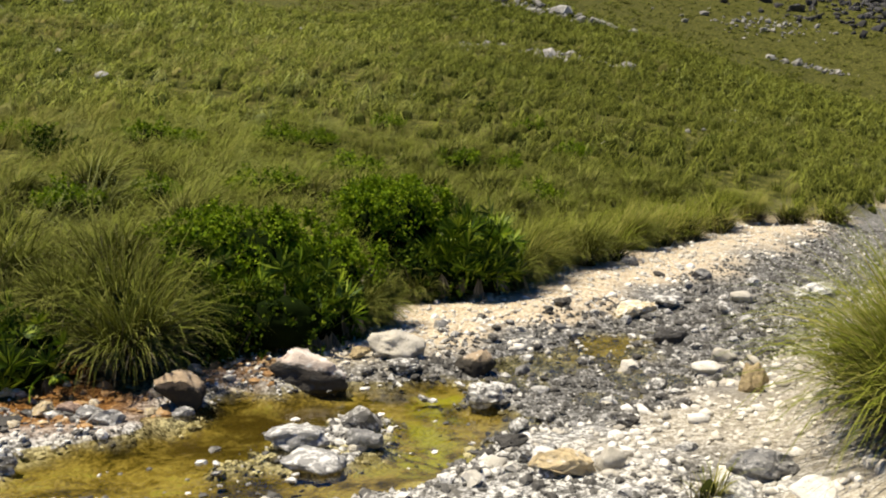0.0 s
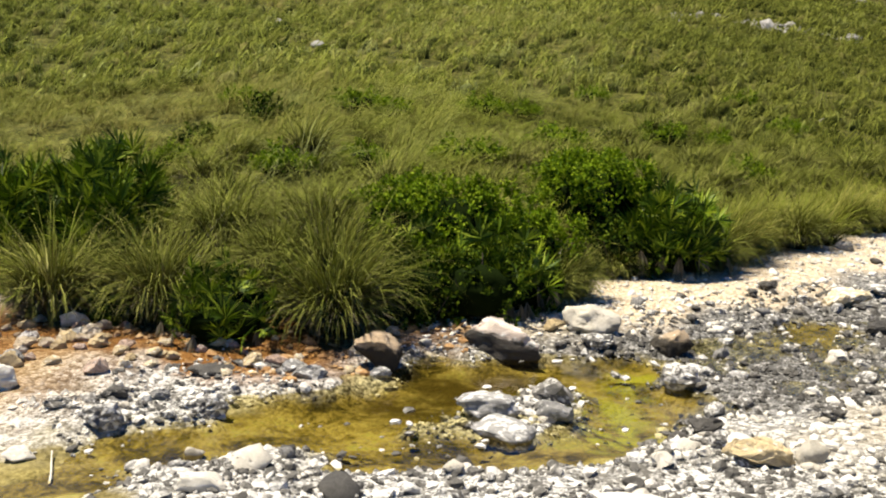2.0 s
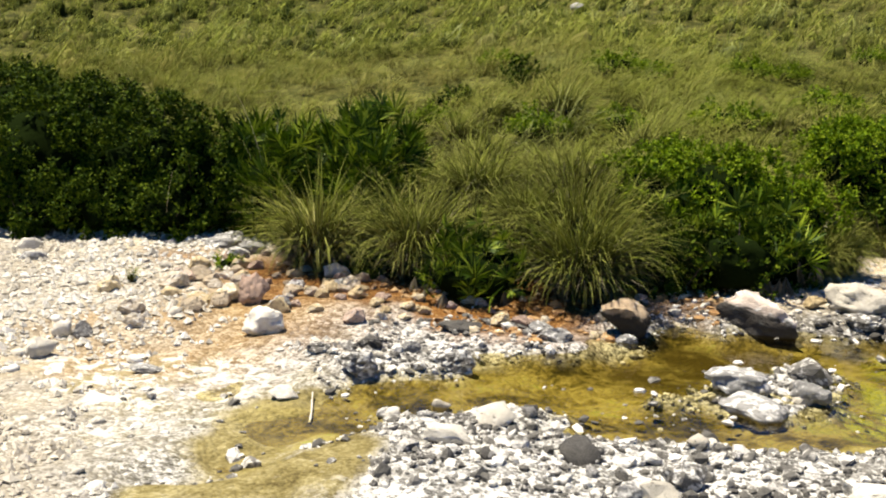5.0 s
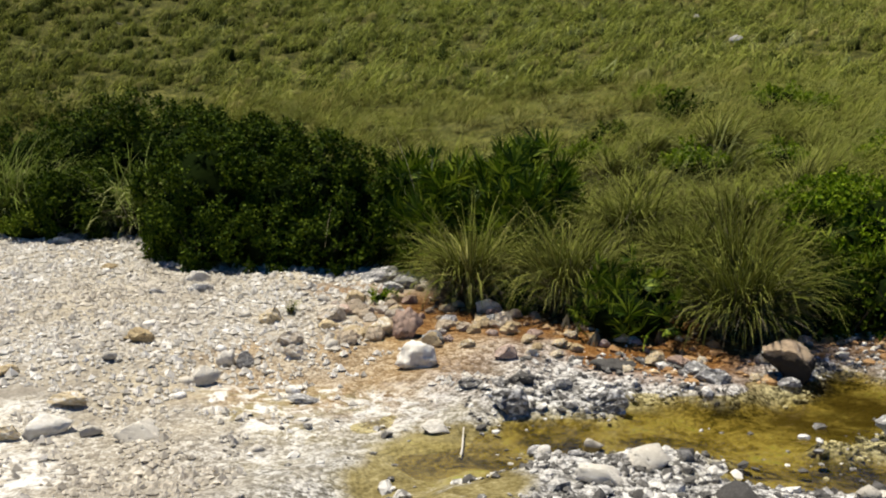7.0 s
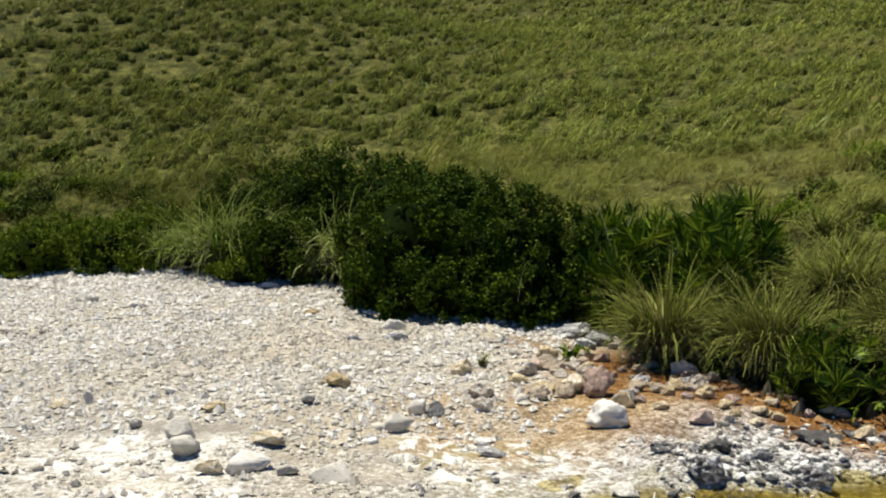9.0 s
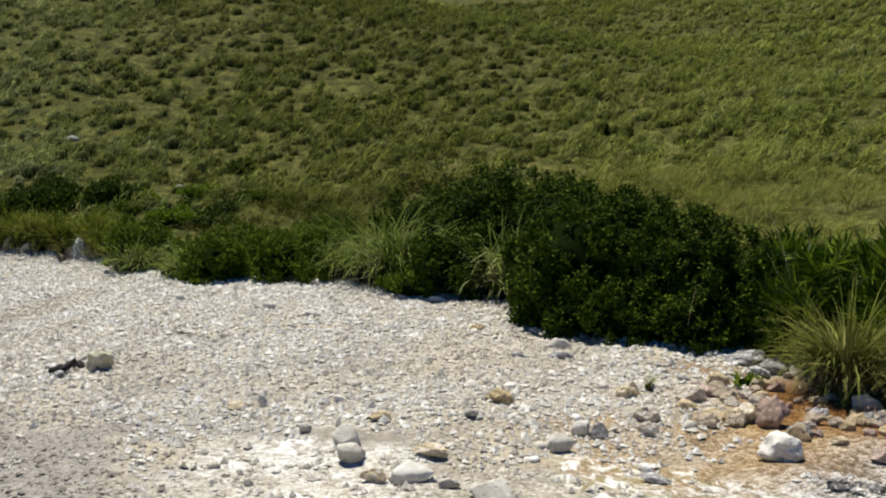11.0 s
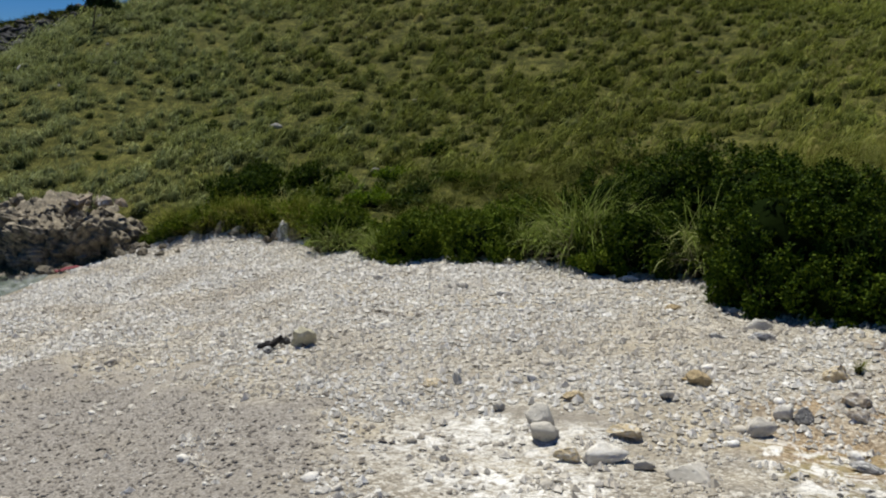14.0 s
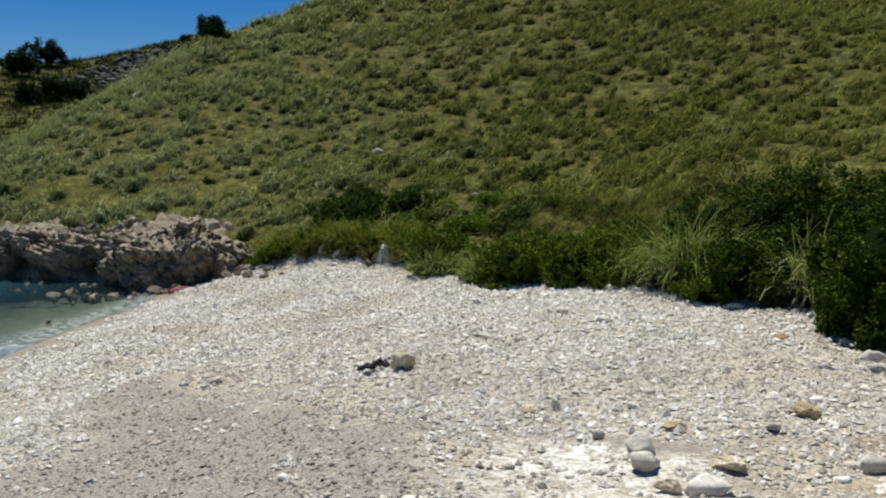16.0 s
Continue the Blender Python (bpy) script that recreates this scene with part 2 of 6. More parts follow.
def to_segment(x, y, a, b):
    dx, dy = b[0] - a[0], b[1] - a[1]
    t = np.clip(((x - a[0]) * dx + (y - a[1]) * dy) / (dx * dx + dy * dy), 0, 1)
    return np.hypot(x - a[0] - t * dx, y - a[1] - t * dy), dx * (y - a[1]) - dy * (x - a[0])


def up_hill(x, y):
    """Metres up from the foot of the hill; negative on the beach and in the valley."""
    best, side = np.full(np.shape(x), 1e9), np.zeros(np.shape(x))
    for a, b in zip(FOOT, FOOT[1:]):
        d, c = to_segment(x, y, a, b)
        near = d < best - 1e-9
        best, side = np.where(near, d, best), np.where(near, -np.sign(c), side)
    return best * side


def along_line(x, y, line):
    best = np.full(np.shape(x), 1e9)
    for a, b in zip(line, line[1:]):
        best = np.minimum(best, to_segment(x, y, a, b)[0])
    return best


def pool(x, y):
    """Above 0 where pools stand."""
    d = np.full(np.shape(x), -9.0)
    for a, b, r in POOLS:
        d = np.maximum(d, r - to_segment(x, y, a, b)[0])
    return d + 0.13 * fractal(x * 2.2, y * 2.2, 40, 3)


def mire(x, y):
    """Above 0 on the damp flat where the stream seeps away."""
    return 0.50 - to_segment(x, y, (-3.15, 4.75), (-2.72, 3.7))[0] + 0.22 * fractal(x * 1.7, y * 1.7, 46, 3)


def seaward(x, y):
    return (x + 19.4) * -0.34 + (y + 0.8) * -0.94 + 0.25 * value_noise(x * 0.3, y * 0.3, 9)


def weedy(x, y):
    """Above 0 where dry sea weed lies on the beach."""
    return 1.0 - np.hypot((x + 7.4) / 3.9, (y - 0.45) / 1.45)


SEA = -1.0


def land(x, y):
    """Height of the ground, metres."""
    x, y = np.asarray(x, float), np.asarray(y, float)
    s = up_hill(x, y)
    # valley floor and beach
    low = 0.16 + 0.05 * fractal(x * 0.5, y * 0.5, 3, 3) + 0.018 * fractal(x * 3, y * 3, 5, 2)
    low = low + 0.14 * smooth(-x, 5.0, 8.0) * smooth(s, -5, -0.5)
    low = low + 0.30 * smooth(x - (y - 5) * 0.42, 1.3, 2.6) * smooth(s, -2.0, -6.0)
    low = low - 0.13 * (1 - smooth(along_line(x, y, CHANNEL), 0.5, 1.9)) + 0.045 * fractal(x * 1.6, y * 1.6, 6, 3) * (1 - smooth(along_line(x, y, CHANNEL), 0.8, 2.2))
    p = pool(x, y)
    low = low - 0.09 * smooth(p, -0.22, 0.12) * (1 - smooth(-x, 2.9, 3.5))
    v = seaward(x, y)
    face = SEA - 0.15 * v + 0.07 * np.sin(v * 2.6 + 1.5 * value_noise(x * 0.35, y * 0.35, 19)) * smooth(-v, 0.5, 2.5)
    face = np.where(v > 0, SEA - 0.11 * v, face)
    low = -np.logaddexp(-low * 7, -face * 7) / 7
    low = np.maximum(low, -6)
    low = low + 0.16 * smooth(-x, 17.5, 20.5) * smooth(s, -2.2, -0.2) * (1 - smooth(-x, 23.6, 25.4))
    # hill
    t = np.maximum(s, 0)
    coast = smooth(-x, 22.5, 26)
    t = np.maximum(t - 2.2 * coast, 0)
    rise = 1 + 0.6 * smooth(x, -12, 8) + (0.97 * smooth(-x, 14, 44) - 0.36 * smooth(-x, 46, 76)) * (1 - smooth(y, 18, 50))
    bank = (0.30 - 0.24 * smooth(-x, 15, 18)) * smooth(s, -0.15, 0.7) * (1 - coast) + rise * ( 0.17 * np.minimum(t, 12) + 0.205 * np.clip(t - 12, 0, 28) + 0.25 * np.clip(t - 40, 0, 90) + 0.08 * np.clip(t - 130, 0, 400))
    rough = smooth(s, 0.5, 6) * (0.12 * fractal(x * 0.35, y * 0.35, 11, 3) + 0.5 * smooth(s, 8, 40) * fractal(x * 0.06, y * 0.06, 15, 2))
    foot = np.maximum(low, 0.12)
    cliff = smooth(s, 0.2, 2.2) * 0.45 + low * (1 - smooth(s, 0.2, 2.2))
    foot = foot * (1 - coast) + cliff * coast
    hill = foot * (1 - smooth(s, 3, 10)) + 0.25 * (1 + coast) * smooth(s, 3, 10) + bank + rough
    w = smooth(s, -0.7, 0.5)
    z = low * (1 - w) + hill * w
    # the spur ends at a crest; a hollow and a farther hill lie behind it
    u = (x + 44.8) * -0.529 + (y + 4.1) * -0.849 + 2.2
    u = np.where(s > 0, u, -20)
    z = z - 0.55 * np.logaddexp(0, u * 0.6) / 0.6
    d = np.hypot(x, y)
    far = np.clip(d - 105, 0, 75) * (0.280 + 0.072 * smooth(y, -10, 22)) - 1.5 + 0.06 * np.clip(d - 180, 0, 600) + 0.7 * fractal(x * 0.04, y * 0.04, 21, 3)
    far = far * smooth(s, 0, 30) - 6 * (1 - smooth(s, 0, 30))
    return np.where((u > 0) | (d > 130), np.maximum(z, far), z)


def height(x, y):
    return float(land(np.array([x]), np.array([y]))[0])


def grid_mesh(name, X, Y, Z, wrap=False):
    n, m = X.shape
    verts = np.stack([X, Y, Z], -1).reshape(-1, 3)
    i = np.arange(n * m).reshape(n, m)
    j = np.roll(i, -1, 1) if wrap else i
    a, b, c, d = (i[:-1], j[:-1], j[1:], i[1:]) if wrap else (i[:-1, :-1], i[:-1, 1:], i[1:, 1:], i[1:, :-1])
    return raw_mesh(name, verts, quads=np.stack([a, b, c, d], -1).reshape(-1, 4))


def raw_mesh(name, verts, quads=None, tris=None, smooth_faces=True):
    me = bpy.data.meshes.new(name)
    quads = np.zeros((0, 4), np.int32) if quads is None else quads
    tris = np.zeros((0, 3), np.int32) if tris is None else tris
    loops = np.concatenate([quads.reshape(-1), tris.reshape(-1)]).astype(np.int32)
    sizes = np.concatenate([np.full(len(quads), 4), np.full(len(tris), 3)])
    me.vertices.add(len(verts))
    me.vertices.foreach_set("co", np.asarray(verts, np.float32).reshape(-1))
    me.loops.add(len(loops))
    me.loops.foreach_set("vertex_index", loops)
    me.polygons.add(len(sizes))
    me.polygons.foreach_set("loop_start", np.concatenate([[0], np.cumsum(sizes)[:-1]]).astype(np.int32))
    me.polygons.foreach_set("use_smooth", np.full(len(sizes), smooth_faces))
    me.update(calc_edges=True)
    return me


def point_value(me, name, values):
    me.attributes.new(name, "FLOAT", "POINT").data.foreach_set("value", np.asarray(values, np.float32))


def thing(name, me, material, label, category, group="", kind="", m=None):
    if material:
        me.materials.clear()
        me.materials.append(material)
    ob = new(name, me)
    if m is not None:
        ob.matrix_world = m
    return tagged(ob, label, category, group, kind)


def empty(name, place, label, category, group="", turn=0.0):
    ob = new(name)
    ob.empty_display_size = 0.1
    ob.matrix_world = pose(*place, 0, 0, turn)
    return tagged(ob, label, category, group)


def part(name, me, material, parent, label="", kind=""):
    if material:
        me.materials.clear()
        me.materials.append(material)
    ob = new(name, me)
    ob.parent = parent
    return tagged(ob, label, kind=kind)


# one sheet of ground, finest near the stream and the beach
az = np.radians(np.concatenate([np.arange(-30, 100, 0.34), np.arange(100, 330, 3.0)]))
rad = np.concatenate([[0.0, 0.8, 1.6, 2.4], np.geomspace(3.0, 30, 215), np.geomspace(30.6, 230, 130), np.geomspace(260, 4000, 14)])
A, D = np.meshgrid(az, rad)
GX, GY = -np.sin(A) * D, np.cos(A) * D
GZ = land(GX, GY)
ground_me = grid_mesh("ground", GX, GY, GZ, wrap=True)
gx, gy, gz = GX.reshape(-1), GY.reshape(-1), GZ.reshape(-1)
gs = up_hill(gx, gy)
wob = fractal(gx * 1.1, gy * 1.1, 31, 4)
chan = along_line(gx, gy, CHANNEL)
point_value(ground_me, "hill", smooth(gs + 0.25 * wob, -0.2, 0.7))
point_value(ground_me, "earth", smooth(gs + 0.8 * wob, -2.7, -1.5) * smooth(-gx, 1.0, 1.8) * smooth(gx + 0.5 * wob, -6.3, -5.1) * smooth(1.4 - gs, 0, 0.8))
point_value(ground_me, "bed", np.maximum((1 - smooth(chan + 0.4 * wob, 0.9, 1.7)) * smooth(gx, -4.6, -3.0) * (1 - smooth(gs + 0.4 * wob, -1.75, -1.35) * smooth(-gx, 1.9, 2.5)), smooth(2.6 - np.hypot((gx + 0.9) / 1.15, gy - 4.6) + 0.5 * wob, 0, 0.7)))
point_value(ground_me, "dark_bed", smooth(gy + 0.9 * gx + 0.6 * wob, 6.5, 7.6))
point_value(ground_me, "algae", np.maximum(smooth(pool(gx, gy), -0.16, 0.06) * (1 - 0.9 * smooth(-gx + 0.6 * wob, 2.8, 3.5)), 0.85 * smooth(0.55 - np.hypot(gx - 1.2, gy - 9.2) + 0.3 * wob, 0, 0.35)))
point_value(ground_me, "mire", smooth(mire(gx, gy), -0.08, 0.14))
point_value(ground_me, "fresh", smooth(0.40 - to_segment(gx, gy, (-0.1, 7.7), (-0.15, 6.4))[0] + 0.3 * wob, 0, 0.3))
point_value(ground_me, "deep_pool", smooth(pool(gx, gy), 0.02, 0.28) * (1 - smooth(np.hypot(gx + 1.35, gy - 6.95) + 0.3 * wob, 0.45, 1.05)))
point_value(ground_me, "weed", smooth(weedy(gx, gy) + 0.3 * wob, -0.15, 0.3))
point_value(ground_me, "crust", smooth(0.95 - np.hypot((gx + 5.45) / 1.15, (gy - 2.85) / 0.95) + 0.5 * wob, 0, 0.5))
point_value(ground_me, "smear", smooth(1.0 - np.hypot((gx + 3.85) / 1.25, (gy - 4.55) / 1.0) + 0.4 * wob, 0, 0.5))
point_value(ground_me, "dried", smooth(-gx + 0.5 * wob, 2.5, 3.6))
point_value(ground_me, "wet", smooth(SEA + 0.16 - gz + 0.05 * wob, -0.04, 0.08))
point_value(ground_me, "sandy", smooth(gs + 0.6 * wob, -3.2, -1.4) * smooth(gx + 0.5 * wob, -1.2, -0.2))
point_value(ground_me, "tan", smooth(gs + 0.8 * wob, -4.2, -2.6) * smooth(gx + 0.5 * wob, -6.3, -5.0) * (1 - smooth(gx, -1.8, -0.8)))


def ground_material():
    n = Nodes("ground")
    pebble = n.cells(26, out="Color")
    pebble_d = n.cells(26)
    small = n.cells(70, out="Color")
    grey = n.add("SeparateColor")
    n.link(pebble, grey.inputs[0])
    grey2 = n.add("SeparateColor")
    n.link(small, grey2.inputs[0])
    blotch = n.noise(0.8, 5, 0.6)
    fine = n.noise(40, 6, 0.7)
    mixv = n.calc("ADD", n.calc("MULTIPLY", grey.outputs[0], 0.5), n.calc("MULTIPLY", grey2.outputs[0], 0.5))
    beach = n.ramp(mixv, (0.1, (0.19, 0.165, 0.125)), (0.5, (0.34, 0.305, 0.24)), (0.9, (0.58, 0.545, 0.47)))
    beach = n.mix(n.step(blotch, 0.52, 0.72), beach, (0.42, 0.36, 0.25))
    beach = n.mix(n.calc("MULTIPLY", n.step(n.noise(0.45, 6, 0.7, distortion=1.2), 0.50, 0.62), 0.7), beach, (0.24, 0.215, 0.175))
    sandy = n.ramp(mixv, (0.1, (0.17, 0.10, 0.040)), (0.5, (0.285, 0.190, 0.088)), (0.9, (0.46, 0.36, 0.22)))
    cream = n.ramp(mixv, (0.1, (0.30, 0.225, 0.135)), (0.5, (0.47, 0.385, 0.27)), (0.9, (0.64, 0.57, 0.45)))
    earth = n.ramp(n.calc("ADD", n.calc("MULTIPLY", fine, 0.6), n.calc("MULTIPLY", mixv, 0.4)), (0.25, (0.050, 0.018, 0.005)), (0.5, (0.165, 0.074, 0.020)), (0.75, (0.30, 0.165, 0.058)))
    bed = n.ramp(n.calc("ADD", n.calc("MULTIPLY", fine, 0.45), n.calc("MULTIPLY", mixv, 0.55)), (0.3, (0.06, 0.058, 0.052)), (0.46, (0.20, 0.195, 0.18)), (0.57, (0.45, 0.44, 0.41)), (0.70, (0.66, 0.65, 0.61)))
    wet_bed = n.ramp(n.calc("ADD", n.calc("MULTIPLY", fine, 0.5), n.calc("MULTIPLY", mixv, 0.5)), (0.3, (0.03, 0.03, 0.027)), (0.55, (0.10, 0.097, 0.09)), (0.72, (0.34, 0.33, 0.31)))
    bed = n.mix(n.calc("MULTIPLY", n.step(n.noise(2.4, 5, 0.6), 0.52, 0.62), 0.8), bed, (0.12, 0.112, 0.095))
    bed = n.mix(n.calc("MULTIPLY", n.step(n.noise(6.5, 7, 0.75, distortion=0.7), 0.52, 0.60), 0.7), bed, (0.76, 0.74, 0.69))
    bed = n.mix(n.calc("MULTIPLY", n.attr("dark_bed").outputs["Fac"], 0.85), bed, wet_bed)
    algae = n.ramp(n.calc("ADD", n.calc("MULTIPLY", n.noise(13, 7, 0.8, distortion=0.8), 0.55), n.calc("MULTIPLY", n.noise(2.2, 4, 0.55), 0.45)), (0.40, (0.016, 0.012, 0.002)), (0.455, (0.070, 0.056, 0.011)), (0.505, (0.160, 0.124, 0.030)), (0.57, (0.285, 0.236, 0.078)), (0.66, (0.19, 0.23, 0.035)))
    algae = n.mix(n.calc("MULTIPLY", n.attr("dried").outputs["Fac"], n.step(n.noise(3.0, 6, 0.7), 0.36, 0.58)), algae, (0.37, 0.315, 0.155))
    weed = n.ramp(n.noise(38, 6, 0.8), (0.34, (0.075, 0.062, 0.05)), (0.5, (0.245, 0.222, 0.19)), (0.68, (0.47, 0.445, 0.40)))
    soil = n.ramp(n.calc("ADD", n.calc("MULTIPLY", n.noise(2.2, 6, 0.75), 0.6), n.calc("MULTIPLY", n.noise(11, 5, 0.75), 0.4)), (0.40, (0.014, 0.017, 0.003)), (0.5, (0.055, 0.057, 0.011)), (0.60, (0.150, 0.140, 0.036)))
    c = beach
    c = n.mix(n.attr("sandy").outputs["Fac"], c, cream)
    c = n.mix(n.attr("tan").outputs["Fac"], c, sandy)
    c = n.mix(n.calc("MULTIPLY", n.attr("weed").outputs["Fac"], 0.85), c, weed)
    c = n.mix(n.calc("MULTIPLY", n.attr("crust").outputs["Fac"], n.step(n.noise(9, 7, 0.8, distortion=0.9), 0.44, 0.60)), c, (0.80, 0.78, 0.72))
    c = n.mix(n.calc("MULTIPLY", n.attr("smear").outputs["Fac"], n.step(n.noise(2.6, 6, 0.7), 0.44, 0.58)), c, (0.27, 0.225, 0.115))
    c = n.mix(n.calc("MULTIPLY", n.attr("smear").outputs["Fac"], n.step(n.noise(5.5, 7, 0.8, distortion=1.0), 0.49, 0.57)), c, (0.74, 0.71, 0.64))
    c = n.mix(n.attr("earth").outputs["Fac"], c, earth)
    c = n.mix(n.attr("bed").outputs["Fac"], c, bed)
    silt = n.ramp(n.calc("ADD", n.calc("MULTIPLY", n.noise(4.5, 7, 0.75, distortion=0.6), 0.6), n.calc("MULTIPLY", fine, 0.4)), (0.38, (0.075, 0.056, 0.020)), (0.48, (0.185, 0.150, 0.058)), (0.57, (0.30, 0.255, 0.12)), (0.66, (0.47, 0.43, 0.30)))
    c = n.mix(n.calc("MULTIPLY", n.attr("mire").outputs["Fac"], n.step(n.noise(2.0, 5, 0.65), 0.30, 0.44)), c, silt)
    algae = n.mix(n.calc("MULTIPLY", n.attr("deep_pool").outputs["Fac"], n.step(n.noise(3.4, 5, 0.6), 0.34, 0.56)), algae, (0.050, 0.036, 0.006))
    algae = n.mix(n.calc("MULTIPLY", n.attr("fresh").outputs["Fac"], n.step(n.noise(5.0, 5, 0.65), 0.42, 0.56)), algae, (0.27, 0.28, 0.040))
    c = n.mix(n.attr("algae").outputs["Fac"], c, algae)
    c = n.mix(n.attr("hill").outputs["Fac"], c, soil)
    wet = n.attr("wet").outputs["Fac"]
    c = n.mix(wet, c, (0.27, 0.235, 0.175))
    bump = n.bump(n.calc("ADD", n.calc("MULTIPLY", pebble_d, -1.2), n.calc("MULTIPLY", fine, 0.6)), 0.7, 0.03)
    return n.finish(c, n.mix(wet, (0.9, 0.9, 0.9), (0.35, 0.35, 0.35)), bump, 0.07)


thing("ground", ground_me, ground_material(), "stony ground of stream bed, pebble beach and grassy hillside", "ground", kind="structure")


def water_material(name, tint, bumps, scale, shallow):
    n = Nodes(name)
    clear = n.add("BsdfTransparent")
    clear.inputs[0].default_value = (*shallow, 1)
    body = n.add("BsdfPrincipled")
    n.put(body.inputs["Base Color"], (*tint, 1))
    gloss = n.add("BsdfGlossy")
    gloss.inputs["Roughness"].default_value = 0.06
    wave = n.bump(n.noise(scale, 4, 0.6, distortion=0.3), bumps, 0.05)
    n.link(wave, gloss.inputs["Normal"])
    n.link(wave, body.inputs["Normal"])
    body.inputs["Roughness"].default_value = 0.08
    fres = n.add("Fresnel")
    fres.inputs[0].default_value = 1.33
    n.link(wave, fres.inputs["Normal"])
    return n, clear, body, gloss, fres


def pool_water():
    n, clear, body, gloss, fres = water_material("pool_water", (0.1, 0.08, 0.01), 0.12, 6, (0.80, 0.74, 0.45))
    m = n.add("MixShader")
    n.link(fres.outputs[0], m.inputs[0])
    n.link(clear.outputs[0], m.inputs[1])
    n.link(gloss.outputs[0], m.inputs[2])
    n.link(m.outputs[0], n.out.inputs[0])
    return n.mat


def sea_water():
    """Clear over the shallows, bluer where the bottom falls away."""
    n, clear, body, gloss, fres = water_material("sea_water", (0.045, 0.145, 0.190), 0.35, 1.6, (0.72, 0.86, 0.84))
    depth = n.attr("depth").outputs["Fac"]
    body.inputs["Roughness"].default_value = 0.12
    foam = n.calc("MULTIPLY", n.step(n.noise(5.0, 7, 0.75, distortion=0.6), 0.42, 0.66), n.attr("foam").outputs["Fac"])
    m = n.add("MixShader")
    n.link(n.calc("MULTIPLY", depth, 0.93), m.inputs[0])
    n.link(clear.outputs[0], m.inputs[1])
    n.link(body.outputs[0], m.inputs[2])
    g = n.add("MixShader")
    n.link(n.calc("MULTIPLY", fres.outputs[0], 0.5), g.inputs[0])
    n.link(m.outputs[0], g.inputs[1])
    n.link(gloss.outputs[0], g.inputs[2])
    white = n.add("BsdfDiffuse")
    white.inputs[0].default_value = (0.75, 0.77, 0.75, 1)
    f = n.add("MixShader")
    n.link(foam, f.inputs[0])
    n.link(g.outputs[0], f.inputs[1])
    n.link(white.outputs[0], f.inputs[2])
    n.link(f.outputs[0], n.out.inputs[0])
    return n.mat


px_, py_ = np.meshgrid(np.linspace(-5.2, 2.4, 60), np.linspace(3.0, 10.4, 60))
water_ob = thing("stream_water", grid_mesh("stream_water", px_, py_, px_ * 0 + 0.0), pool_water(), "shallow still stream pool over olive algae", "water", kind="structure")
water_ob.visible_shadow = False
wr = np.concatenate([np.geomspace(6, 60, 90), np.geomspace(65, 4000, 20)])
wa = np.radians(np.concatenate([np.arange(80, 110, 0.4), np.arange(110, 290, 3)]))
WA, WR = np.meshgrid(wa, wr)
WX, WY = -np.sin(WA) * WR, np.cos(WA) * WR
sea_me = grid_mesh("sea", WX, WY, WX * 0 + SEA)
wz = land(WX, WY).reshape(-1)
point_value(sea_me, "depth", smooth(SEA - wz, 0.06, 0.75))
point_value(sea_me, "foam", 0.45 * smooth(SEA - wz, -0.02, 0.02) * (1 - smooth(SEA - wz, 0.02, 0.12)))
thing("sea", sea_me, sea_water(), "calm turquoise sea lapping a pebble shore", "water", kind="structure")

# ---- stones ----


def ball(level):
    bm = bmesh.new()
    bmesh.ops.create_icosphere(bm, subdivisions=level, radius=0.5)
    v = np.array([p.co[:] for p in bm.verts])
    f = np.array([[p.index for p in q.verts] for q in bm.faces])
    bm.free()
    return v, f


BALL1, BALL2, BALL3, BALL4 = ball(1), ball(2), ball(3), ball(4)
OCTA = np.array([(0.5, 0, 0), (0, 0.5, 0), (-0.5, 0, 0), (0, -0.5, 0), (0, 0, 0.5), (0, 0, -0.5)]), np.array([(0, 1, 4), (1, 2, 4), (2, 3, 4), (3, 0, 4), (1, 0, 5), (2, 1, 5), (3, 2, 5), (0, 3, 5)])


def stone_mesh(name, base, seed, lumps=0.22, blocky=0.5, worn=True):
    """A worn stone one metre across: flattened sides, dents and a rough skin, resting on z = 0."""
    v, f = base
    rng = np.random.RandomState(seed)
    out = v.copy()
    for _ in range(int(4 + 7 * blocky)):
        way = rng.normal(size=3)
        way /= np.linalg.norm(way)
        cut = rng.uniform(0.24, 0.42)
        over = np.maximum(out @ way - cut, 0)
        out -= np.outer(over * 0.93, way)
    shift = Vector(rng.uniform(-50, 50, 3))
    push = np.array([noise.fractal(Vector(p) * 3.2 + shift, 0.9, 2.1, 4) for p in v])
    fine = np.array([noise.noise(Vector(p) * 11 + shift) for p in v])
    out *= (1 + lumps * push + 0.05 * fine)[:, None]
    size = out.max(0) - out.min(0)
    out = (out - (out.max(0) + out.min(0)) / 2) / size
    out[:, 2] += 0.5
    out[:, :2] *= (0.80 + 0.20 * smooth(out[:, 2], 0.0, 0.40))[:, None]
    return raw_mesh(name, out, tris=f, smooth_faces=worn)


BOULDERS = [stone_mesh("boulder", BALL4, 10 + i, 0.16, 1.9 + 0.1 * i) for i in range(7)]
JAGGED = [stone_mesh("boulder", BALL3, 50 + i, 0.36, 1.8, False) for i in range(7)]
ROUGH = [stone_mesh("boulder", BALL4, 90 + i, 0.22, 2.3, False) for i in range(7)]
LESSER = [stone_mesh("stone", BALL3, 30 + i, 0.2, 1.4 + 0.1 * i) for i in range(7)]


